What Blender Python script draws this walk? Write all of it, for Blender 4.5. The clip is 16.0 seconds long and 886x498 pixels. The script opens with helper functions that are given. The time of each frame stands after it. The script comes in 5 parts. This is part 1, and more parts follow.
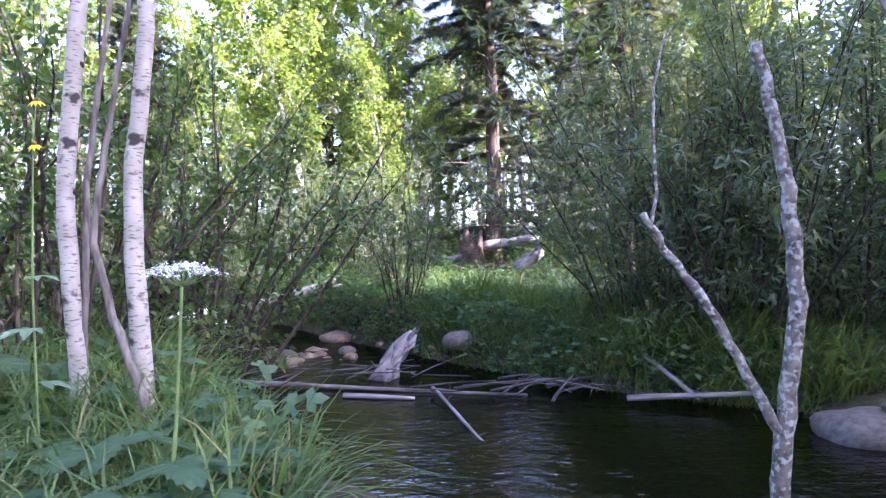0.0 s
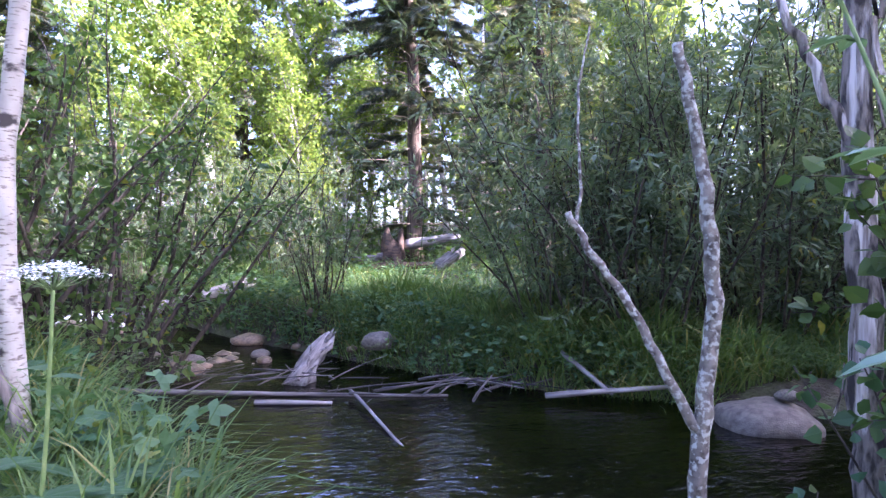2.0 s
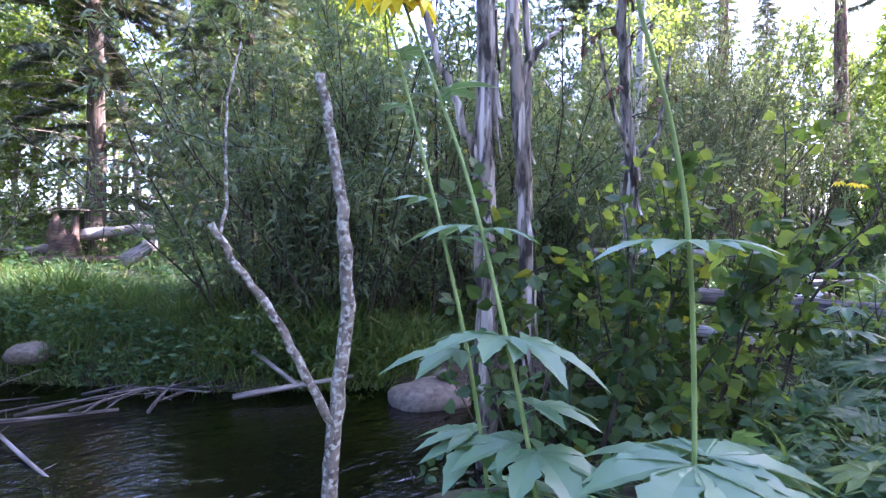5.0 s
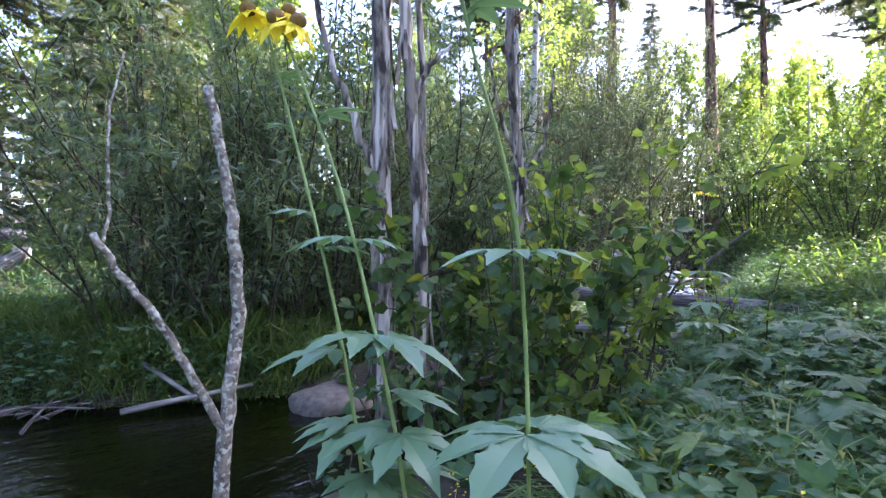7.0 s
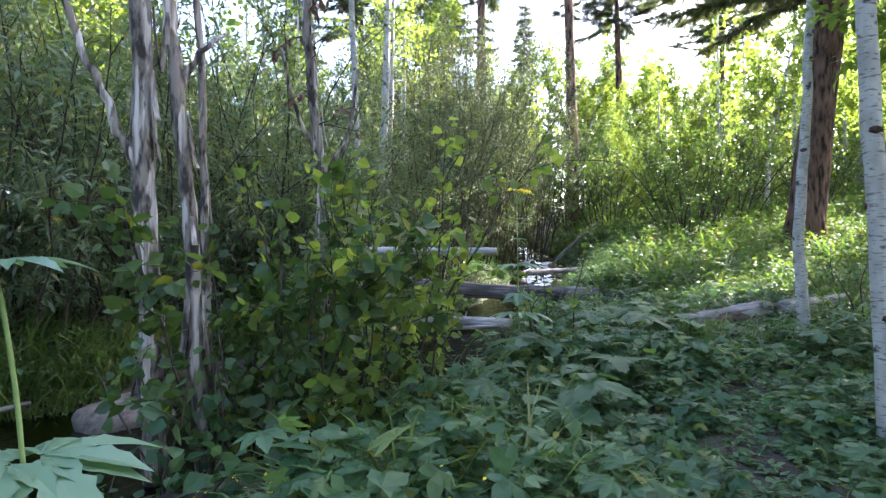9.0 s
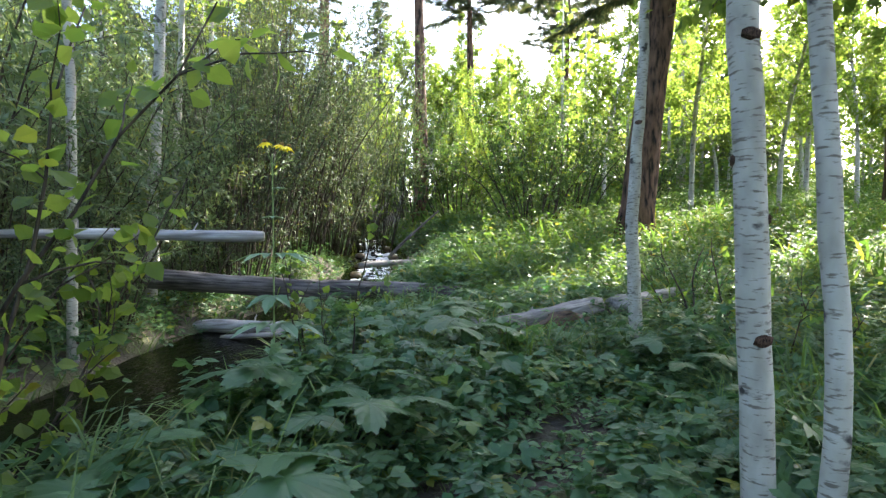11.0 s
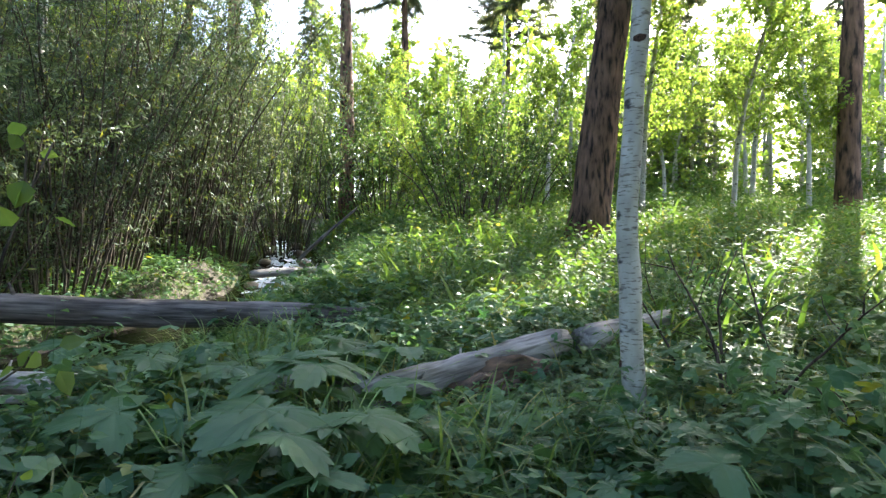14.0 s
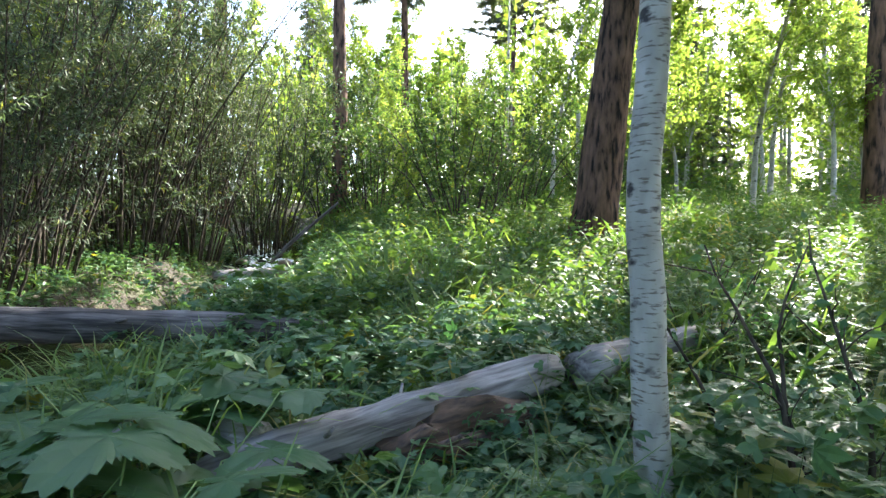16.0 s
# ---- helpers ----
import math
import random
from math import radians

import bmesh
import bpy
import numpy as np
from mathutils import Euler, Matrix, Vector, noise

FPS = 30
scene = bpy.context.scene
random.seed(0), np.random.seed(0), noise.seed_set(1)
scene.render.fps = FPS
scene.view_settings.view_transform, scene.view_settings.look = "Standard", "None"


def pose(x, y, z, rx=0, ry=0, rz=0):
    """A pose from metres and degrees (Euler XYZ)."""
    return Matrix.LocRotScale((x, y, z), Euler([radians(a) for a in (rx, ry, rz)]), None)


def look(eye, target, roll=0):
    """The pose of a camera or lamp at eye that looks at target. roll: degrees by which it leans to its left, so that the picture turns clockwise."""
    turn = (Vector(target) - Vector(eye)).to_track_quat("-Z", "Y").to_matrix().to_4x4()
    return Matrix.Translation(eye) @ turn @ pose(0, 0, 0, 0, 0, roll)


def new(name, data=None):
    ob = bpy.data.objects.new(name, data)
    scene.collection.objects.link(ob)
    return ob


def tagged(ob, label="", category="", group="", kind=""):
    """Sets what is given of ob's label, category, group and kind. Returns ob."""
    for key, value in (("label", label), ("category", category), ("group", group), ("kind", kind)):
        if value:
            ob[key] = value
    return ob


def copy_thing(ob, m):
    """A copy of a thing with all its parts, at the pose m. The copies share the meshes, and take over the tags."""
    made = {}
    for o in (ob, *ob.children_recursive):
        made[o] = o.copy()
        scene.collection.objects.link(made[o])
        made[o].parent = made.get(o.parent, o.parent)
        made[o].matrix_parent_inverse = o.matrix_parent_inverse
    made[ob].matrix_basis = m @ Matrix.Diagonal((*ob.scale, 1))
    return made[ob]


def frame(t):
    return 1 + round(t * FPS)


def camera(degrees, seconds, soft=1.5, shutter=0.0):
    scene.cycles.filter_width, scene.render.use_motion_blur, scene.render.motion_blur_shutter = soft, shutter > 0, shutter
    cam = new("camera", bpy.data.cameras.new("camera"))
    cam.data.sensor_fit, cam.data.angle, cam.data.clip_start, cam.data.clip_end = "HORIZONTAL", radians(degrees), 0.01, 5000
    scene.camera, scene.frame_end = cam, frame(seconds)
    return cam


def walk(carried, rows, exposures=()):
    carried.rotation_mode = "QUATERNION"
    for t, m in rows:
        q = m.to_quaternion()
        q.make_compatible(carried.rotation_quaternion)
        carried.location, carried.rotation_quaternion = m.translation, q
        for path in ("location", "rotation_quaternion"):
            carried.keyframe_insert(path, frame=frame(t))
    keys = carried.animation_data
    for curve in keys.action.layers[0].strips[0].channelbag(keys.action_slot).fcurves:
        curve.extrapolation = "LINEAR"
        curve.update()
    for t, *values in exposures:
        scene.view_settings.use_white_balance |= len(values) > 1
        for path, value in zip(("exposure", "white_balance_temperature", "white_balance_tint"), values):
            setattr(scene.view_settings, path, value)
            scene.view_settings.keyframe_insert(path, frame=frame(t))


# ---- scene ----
cam = camera(77.5, 16.0, soft=1.4)
# seconds, eye x y z, yaw, pitch, roll
ROWS = [
    (0.0, -0.053, -0.110, 1.374, -3.45, 0.37, -0.00),
    (0.5, -0.060, -0.097, 1.377, -5.23, 0.33, -0.05),
    (1.0, -0.058, -0.087, 1.378, -6.47, 0.32, -0.09),
    (1.5, -0.050, -0.030, 1.378, -8.18, 0.28, -0.18),
    (2.0, -0.032, 0.026, 1.378, -11.62, 0.22, -0.24),
    (2.5, 0.007, 0.047, 1.376, -16.52, 0.27, -0.38),
    (3.0, 0.059, 0.002, 1.393, -22.52, 0.12, -0.49),
    (3.5, 0.146, -0.040, 1.423, -28.95, 0.02, -0.80),
    (4.0, 0.190, -0.087, 1.424, -34.02, -0.03, -1.06),
    (4.5, 0.191, -0.152, 1.439, -37.26, -0.20, -1.08),
    (5.0, 0.156, -0.202, 1.453, -40.19, -0.25, -1.16),
    (7.5, 0.108, -0.443, 1.467, -51.95, 0.29, -0.43),
    (8.0, 0.159, -0.537, 1.463, -54.53, 0.17, -0.21),
    (8.5, 0.412, -0.750, 1.480, -57.41, 0.03, 0.16),
    (9.0, 0.629, -1.015, 1.491, -60.82, -0.27, 0.38),
    (9.5, 1.017, -1.106, 1.477, -63.86, -0.61, 0.43),
    (10.0, 1.681, -1.140, 1.488, -68.45, -0.96, 0.18),
    (12.5, 4.174, -1.098, 1.263, -79.11, -0.68, -0.46),
    (13.0, 4.749, -1.106, 1.314, -80.22, -0.55, -0.46),
    (13.5, 5.301, -1.056, 1.277, -80.91, -0.55, -0.55),
    (14.0, 5.745, -0.922, 1.351, -81.05, -0.53, -0.66),
    (14.5, 6.203, -0.921, 1.306, -81.12, -0.51, -0.78),
    (15.0, 6.655, -1.099, 1.329, -80.86, -0.49, -0.89),
    (15.5, 6.867, -1.216, 1.325, -80.28, -0.45, -0.99),
    (16.0, 7.177, -1.131, 1.302, -80.25, -0.40, -1.00),
]
EXPOSURES = [(0.0, 3.7, 5450, 46), (3.5, 3.8, 5400, 46), (5.2, 3.7, 5450, 40), (9.0, 3.45, 6000, 22), (12.5, 3.33, 6300, 11), (16.0, 3.27, 6000, 13)]
walk(cam, [(t, pose(x, y, z, 90 + pitch, roll, yaw)) for t, x, y, z, yaw, pitch, roll in ROWS], EXPOSURES)

# ---- light ----
SUN_AZ, SUN_EL = 118.0, 37.0  # degrees clockwise from +y, and above the horizon
world = bpy.data.worlds.new("sky")
scene.world = world
world.use_nodes = True
wn = world.node_tree.nodes
sky = wn.new("ShaderNodeTexSky")
sky.sky_type = "NISHITA"
sky.sun_disc = False
sky.sun_elevation, sky.sun_rotation = radians(SUN_EL), radians(SUN_AZ)
sky.dust_density, sky.air_density = 3.0, 1.0
world.node_tree.links.new(sky.outputs[0], wn["Background"].inputs[0])
wn["Background"].inputs[1].default_value = 0.11
sun_data = bpy.data.lights.new("sun", "SUN")
sun_data.energy, sun_data.angle, sun_data.color = 3.3, radians(0.5), (1.0, 0.93, 0.8)
sun = new("sun", sun_data)
SUN_DIR = Vector((math.sin(radians(SUN_AZ)) * math.cos(radians(SUN_EL)), math.cos(radians(SUN_AZ)) * math.cos(radians(SUN_EL)), math.sin(radians(SUN_EL))))
sun.matrix_world = look(SUN_DIR * 60, (0, 0, 0))


# ---- materials ----
def material(name):
    m = bpy.data.materials.new(name)
    m.use_nodes = True
    return m, m.node_tree.nodes, m.node_tree.links, m.node_tree.nodes["Principled BSDF"]


def ramp(nodes, links, source, stops):
    r = nodes.new("ShaderNodeValToRGB")
    while len(r.color_ramp.elements) < len(stops):
        r.color_ramp.elements.new(0.5)
    for e, (p, c) in zip(r.color_ramp.elements, stops):
        e.position, e.color = p, (*c, 1)
    links.new(source, r.inputs[0])
    return r.outputs[0]


def noise_tex(nodes, links, scale, stretch=(1, 1, 1), detail=6.0, coords="Object"):
    tc, mp, nz = nodes.new("ShaderNodeTexCoord"), nodes.new("ShaderNodeMapping"), nodes.new("ShaderNodeTexNoise")
    mp.inputs["Scale"].default_value = stretch
    nz.inputs["Scale"].default_value, nz.inputs["Detail"].default_value = scale, detail
    links.new(tc.outputs[coords], mp.inputs[0])
    links.new(mp.outputs[0], nz.inputs["Vector"])
    return nz.outputs["Fac"]


def mixed(nodes, links, fac, a, b, kind="MIX"):
    mx = nodes.new("ShaderNodeMix")
    mx.data_type, mx.blend_type = "RGBA", kind
    for sock, v in ((mx.inputs[0], fac), (mx.inputs[6], a), (mx.inputs[7], b)):
        if isinstance(v, (int, float)):
            sock.default_value = v
        elif isinstance(v, tuple):
            sock.default_value = (*v, 1)
        else:
            links.new(v, sock)
    return mx.outputs[2]


def bump(nodes, links, bsdf, source, strength, distance):
    b = nodes.new("ShaderNodeBump")
    b.inputs["Strength"].default_value, b.inputs["Distance"].default_value = strength, distance
    links.new(source, b.inputs["Height"])
    links.new(b.outputs[0], bsdf.inputs["Normal"])


def leaf_material(name, dark, light, through_light=0.4, rough=0.5, yellow=(0.2, 0.2, 0.03), share=0.06):
    """Leaves: each one its own green, a few turning; light passes through them."""
    m, n, l, b = material(name)
    geo = n.new("ShaderNodeNewGeometry")
    col = ramp(n, l, geo.outputs["Random Per Island"], [(0.0, dark), (0.55, tuple((a + c) / 2 for a, c in zip(dark, light))), (1.0 - share, light), (1.0, yellow)])
    patch = ramp(n, l, noise_tex(n, l, 0.9, detail=3), [(0.3, (0.72, 0.78, 0.75)), (0.7, (1.15, 1.1, 0.95))])
    col = mixed(n, l, 1.0, col, patch, "MULTIPLY")
    l.new(col, b.inputs["Base Color"])
    b.inputs["Roughness"].default_value = rough
    b.inputs["Specular IOR Level"].default_value = 0.3
    tr = n.new("ShaderNodeBsdfTranslucent")
    l.new(mixed(n, l, 1.0, col, (1.55, 1.5, 0.7), "MULTIPLY"), tr.inputs[0])
    mx = n.new("ShaderNodeMixShader")
    mx.inputs[0].default_value = through_light
    l.new(b.outputs[0], mx.inputs[1])
    l.new(tr.outputs[0], mx.inputs[2])
    l.new(mx.outputs[0], n["Material Output"].inputs[0])
    return m


def bark_material(name, base, dark, scale=14.0, stretch=(1, 1, 0.18), rough=0.9, strength=0.8, depth=0.01, lichen=None):
    m, n, l, b = material(name)
    f = noise_tex(n, l, scale, stretch)
    col = ramp(n, l, f, [(0.36, dark), (0.5, tuple(0.7 * v for v in base)), (0.66, base)])
    big = ramp(n, l, noise_tex(n, l, 2.2, detail=3), [(0.35, (0.7, 0.68, 0.66)), (0.7, (1.12, 1.1, 1.08))])
    col = mixed(n, l, 1.0, col, big, "MULTIPLY")
    if lichen:
        fac = ramp(n, l, noise_tex(n, l, 45.0, detail=4), [(0.5, (0, 0, 0)), (0.6, (1, 1, 1))])
        col = mixed(n, l, fac, col, lichen)
    l.new(col, b.inputs["Base Color"])
    b.inputs["Roughness"].default_value = rough
    b.inputs["Specular IOR Level"].default_value = 0.2
    bump(n, l, b, f, strength, depth)
    return m


def aspen_material():
    m, n, l, b = material("aspen bark")
    grain = noise_tex(n, l, 9.0, (1, 1, 0.5))
    col = ramp(n, l, grain, [(0.3, (0.3, 0.285, 0.24)), (0.6, (0.44, 0.425, 0.365)), (0.8, (0.52, 0.5, 0.44))])
    lent = ramp(n, l, noise_tex(n, l, 15.0, (1, 1, 4.5), 5), [(0.56, (0, 0, 0)), (0.64, (1, 1, 1))])
    col = mixed(n, l, lent, col, (0.16, 0.14, 0.11))
    scar = ramp(n, l, noise_tex(n, l, 5.5, (1, 1, 1.3), 7), [(0.6, (0, 0, 0)), (0.66, (1, 1, 1))])
    col = mixed(n, l, scar, col, (0.05, 0.045, 0.04))
    l.new(col, b.inputs["Base Color"])
    b.inputs["Roughness"].default_value = 0.75
    b.inputs["Specular IOR Level"].default_value = 0.25
    bump(n, l, b, noise_tex(n, l, 22.0, (1, 1, 2.0)), 0.5, 0.004)
    return m


def peeling_material():
    """Dead trunk: grey bark split off in long patches over pale wood."""
    m, n, l, b = material("peeling bark")
    grain = noise_tex(n, l, 30.0, (1, 1, 0.06))
    wood = ramp(n, l, grain, [(0.35, (0.16, 0.13, 0.11)), (0.6, (0.55, 0.5, 0.45))])
    barkf = noise_tex(n, l, 18.0, (1, 1, 0.3))
    bk = ramp(n, l, barkf, [(0.42, (0.032, 0.026, 0.021)), (0.58, (0.24, 0.205, 0.17))])
    fac = ramp(n, l, noise_tex(n, l, 9.0, (1, 1, 0.2), 5), [(0.52, (0, 0, 0)), (0.56, (1, 1, 1))])
    l.new(mixed(n, l, fac, bk, wood), b.inputs["Base Color"])
    b.inputs["Roughness"].default_value = 0.9
    bump(n, l, b, mixed(n, l, fac, barkf, (0.15, 0.15, 0.15)), 1.0, 0.02)
    return m


def log_material(name, light, dark):
    m, n, l, b = material(name)
    grain = noise_tex(n, l, 26.0, (0.07, 1, 1))
    col = ramp(n, l, grain, [(0.34, dark), (0.5, tuple((a + c) / 2 for a, c in zip(light, dark))), (0.7, light)])
    stain = ramp(n, l, noise_tex(n, l, 3.0, (0.6, 1, 1), 4), [(0.35, (0.45, 0.42, 0.38)), (0.65, (1.1, 1.1, 1.1))])
    l.new(mixed(n, l, 1.0, col, stain, "MULTIPLY"), b.inputs["Base Color"])
    b.inputs["Roughness"].default_value = 0.8
    bump(n, l, b, grain, 0.9, 0.012)
    return m


def stone_material(name, light, dark, rough=0.7):
    m, n, l, b = material(name)
    f = noise_tex(n, l, 7.0, detail=9)
    l.new(ramp(n, l, f, [(0.3, dark), (0.7, light)]), b.inputs["Base Color"])
    b.inputs["Roughness"].default_value = rough
    bump(n, l, b, noise_tex(n, l, 30.0), 0.5, 0.01)
    return m


def ground_material():
    m, n, l, b = material("forest soil")
    f = noise_tex(n, l, 1.6, detail=10)
    col = ramp(n, l, f, [(0.3, (0.022, 0.017, 0.012)), (0.5, (0.05, 0.04, 0.025)), (0.62, (0.06, 0.07, 0.025)), (0.8, (0.1, 0.085, 0.05))])
    l.new(col, b.inputs["Base Color"])
    b.inputs["Roughness"].default_value = 0.95
    bump(n, l, b, noise_tex(n, l, 18.0, detail=8), 1.0, 0.05)
    return m


def water_material():
    m, n, l, b = material("creek water")
    n.remove(b)
    fr, tp, gl, mx = n.new("ShaderNodeFresnel"), n.new("ShaderNodeBsdfTransparent"), n.new("ShaderNodeBsdfGlossy"), n.new("ShaderNodeMixShader")
    fr.inputs[0].default_value = 1.33
    tp.inputs[0].default_value = (0.07, 0.045, 0.026, 1)
    gl.inputs["Roughness"].default_value = 0.015
    # grey gloss dims reflections, standing in for the dark overhung bank they would show
    gl.inputs[0].default_value = (0.24, 0.23, 0.22, 1)
    bp = n.new("ShaderNodeBump")
    bp.inputs["Strength"].default_value, bp.inputs["Distance"].default_value = 0.7, 0.045
    ripples = mixed(n, l, 0.3, noise_tex(n, l, 3.6, (0.8, 2.2, 1), 2), noise_tex(n, l, 11.0, (0.8, 2.0, 1), 2))
    l.new(ripples, bp.inputs["Height"])
    l.new(bp.outputs[0], fr.inputs["Normal"])
    l.new(bp.outputs[0], gl.inputs["Normal"])
    l.new(fr.outputs[0], mx.inputs[0])
    l.new(tp.outputs[0], mx.inputs[1])
    l.new(gl.outputs[0], mx.inputs[2])
    l.new(mx.outputs[0], n["Material Output"].inputs[0])
    return m


def plain(name, a, c, rough=0.7, scale=20.0):
    m, n, l, b = material(name)
    l.new(ramp(n, l, noise_tex(n, l, scale), [(0.3, a), (0.7, c)]), b.inputs["Base Color"])
    b.inputs["Roughness"].default_value = rough
    return m


# willow leaf with the upstream thicket's shade put into a darker green
SHADED_WILLOW = leaf_material("shaded willow leaf", (0.045, 0.075, 0.045), (0.1, 0.135, 0.075), 0.25, 0.62)
WILLOW = leaf_material("willow leaf", (0.07, 0.115, 0.07), (0.17, 0.225, 0.14), 0.42, 0.36)
ALDER = leaf_material("broad leaf", (0.04, 0.085, 0.03), (0.095, 0.155, 0.05), 0.45, 0.42)
ASPEN_LEAF = leaf_material("aspen leaf", (0.11, 0.18, 0.05), (0.22, 0.29, 0.085), 0.68)
HERB = leaf_material("herb leaf", (0.04, 0.105, 0.052), (0.12, 0.205, 0.1), 0.42, 0.4)
# green paled to carry the sky's sheen on the glossy leaves
FORB = leaf_material("coneflower leaf", (0.12, 0.22, 0.14), (0.18, 0.29, 0.19), 0.3, 0.3, share=0.001, yellow=(0.1, 0.22, 0.1))
GRASS = leaf_material("grass blade", (0.075, 0.145, 0.045), (0.15, 0.225, 0.075), 0.4, 0.5, (0.3, 0.26, 0.12), 0.1)
MEADOW = leaf_material("meadow herbs", (0.06, 0.125, 0.035), (0.13, 0.2, 0.055), 0.5, 0.6, (0.26, 0.24, 0.06), 0.08)
NEEDLE = leaf_material("spruce needle", (0.05, 0.075, 0.055), (0.12, 0.14, 0.095), 0.3, 0.55, (0.3, 0.24, 0.16), 0.12)
DEAD_TWIG = bark_material("dead twig", (0.42, 0.34, 0.26), (0.16, 0.13, 0.1), 30)
ASPEN = aspen_material()
PEEL = peeling_material()
LICHEN = bark_material("lichen bark", (0.25, 0.23, 0.2), (0.08, 0.07, 0.06), 30, (1, 1, 0.8), strength=0.7, depth=0.006, lichen=(0.37, 0.38, 0.34))
STEM_BARK = bark_material("shrub stem bark", (0.1, 0.085, 0.065), (0.025, 0.02, 0.016), 30)
GREY_BARK = bark_material("grey stem bark", (0.26, 0.24, 0.21), (0.1, 0.09, 0.08), 30)
PINE_BARK = bark_material("pine bark", (0.2, 0.12, 0.08), (0.02, 0.015, 0.012), 9, (1, 1, 0.25), strength=1.0, depth=0.05)
SPRUCE_BARK = bark_material("spruce bark", (0.17, 0.13, 0.1), (0.05, 0.04, 0.03), 20)
GREY_LOG = log_material("weathered log", (0.36, 0.34, 0.325), (0.1, 0.09, 0.085))
DARK_LOG = log_material("darker log wood", (0.22, 0.2, 0.19), (0.03, 0.027, 0.025))
BROWN_LOG = log_material("rotten wood", (0.17, 0.105, 0.065), (0.03, 0.02, 0.014))
PALE_LOG = log_material("bleached wood", (0.56, 0.55, 0.53), (0.2, 0.185, 0.17))
STONE = stone_material("creek stone", (0.16, 0.14, 0.11), (0.06, 0.05, 0.04))
WET_STONE = stone_material("wet gravel", (0.24, 0.17, 0.1), (0.06, 0.045, 0.03), 0.35)
SOIL = ground_material()
WATER = water_material()
FOAM = plain("white water", (0.6, 0.65, 0.7), (0.9, 0.92, 0.95), 0.3, 12)
PETAL = leaf_material("yellow petal", (0.85, 0.66, 0.015), (0.92, 0.75, 0.03), 0.3, 0.5, (0.9, 0.72, 0.02), 0.01)
DISC = plain("brown flower disc", (0.1, 0.06, 0.02), (0.25, 0.16, 0.04), 0.9)
STALK = plain("green stalk", (0.13, 0.22, 0.06), (0.22, 0.3, 0.1), 0.6)
UMBEL = plain("white blossom", (0.7, 0.74, 0.68), (0.85, 0.87, 0.82), 0.8)
DEAD_LEAF = plain("withered leaf", (0.07, 0.035, 0.02), (0.2, 0.11, 0.06), 0.8)

# ---- mesh tools ----
rng = np.random.default_rng(7)


def tri_mesh(name, verts, tris, smooth=False):
    me = bpy.data.meshes.new(name)
    verts, tris = np.asarray(verts, np.float32), np.asarray(tris, np.int32)
    me.vertices.add(len(verts))
    me.vertices.foreach_set("co", verts.ravel())
    me.loops.add(tris.size)
    me.loops.foreach_set("vertex_index", tris.ravel())
    me.polygons.add(len(tris))
    me.polygons.foreach_set("loop_start", np.arange(0, tris.size, 3, dtype=np.int32))
    me.polygons.foreach_set("use_smooth", np.full(len(tris), smooth))
    me.update(calc_edges=True)
    return me


def part(name, me, mat, parent=None, label="", kind=""):
    ob = new(name, me)
    if mat and not me.materials:
        me.materials.append(mat)
    ob.parent = parent
    return tagged(ob, label=label, kind=kind)


def thing(name, label, category, at=(0, 0, 0), turn=0.0, group="", size=1.0):
    ob = new(name)
    ob.empty_display_size = 0.1
    ob.matrix_basis = pose(*at, 0, 0, turn) @ Matrix.Scale(size, 4)
    return tagged(ob, label, category, group)


def unit(v):
    return v / np.maximum(np.linalg.norm(v, axis=-1, keepdims=True), 1e-9)


def tubes(lines, sides=6, rough=0.0, caps=True):
    """One mesh of tapering tubes along lines of (points, radii)."""
    V, T, base = [], [], 0
    for pts, rad in lines:
        pts, rad = np.asarray(pts, float), np.asarray(rad, float)
        k = len(pts)
        tan = unit(np.gradient(pts, axis=0))
        ref = np.array((1.0, 0.13, 0.07)) if abs(tan[0][0]) < 0.8 else np.array((0.1, 0.2, 1.0))
        u = unit(np.cross(tan, ref))
        w = np.cross(tan, u)
        a = np.linspace(0, 2 * np.pi, sides, endpoint=False)
        r = rad[:, None] * (1 + rough * rng.normal(size=(k, sides)))
        ring = pts[:, None] + r[..., None] * (np.cos(a)[None, :, None] * u[:, None] + np.sin(a)[None, :, None] * w[:, None])
        V.append(ring.reshape(-1, 3))
        i, j = np.meshgrid(np.arange(k - 1), np.arange(sides), indexing="ij")
        p, q = base + i * sides + j, base + i * sides + (j + 1) % sides
        T += [np.stack([p, q, q + sides], -1).reshape(-1, 3), np.stack([p, q + sides, p + sides], -1).reshape(-1, 3)]
        base += k * sides
        if caps:
            for row, flip in ((0, 1), (k - 1, -1)):
                V.append(pts[row][None] - tan[row] * flip * rad[row] * 0.15)
                s = base - (k - row) * sides - (0 if row == 0 else 1)
                ids = s + np.arange(sides)
                T.append(np.stack([np.full(sides, base), *( (np.roll(ids, -1), ids) if flip > 0 else (ids, np.roll(ids, -1)) )], -1))
                base += 1
    return np.concatenate(V), np.concatenate(T)


def tube_mesh(name, lines, sides=6, rough=0.0):
    return tri_mesh(name, *tubes(lines, sides, rough), smooth=True)


def bent(start, way, length, n=6, wander=0.12, rise=0.0):
    """A wandering line that bends up (rise > 0) or droops."""
    p, d, out = np.array(start, float), unit(np.array(way, float)), []
    for i in range(n + 1):
        out.append(p.copy())
        p = p + d * length / n
        d = unit(d + rng.normal(size=3) * wander + np.array((0, 0, rise)) / n)
    return np.array(out)


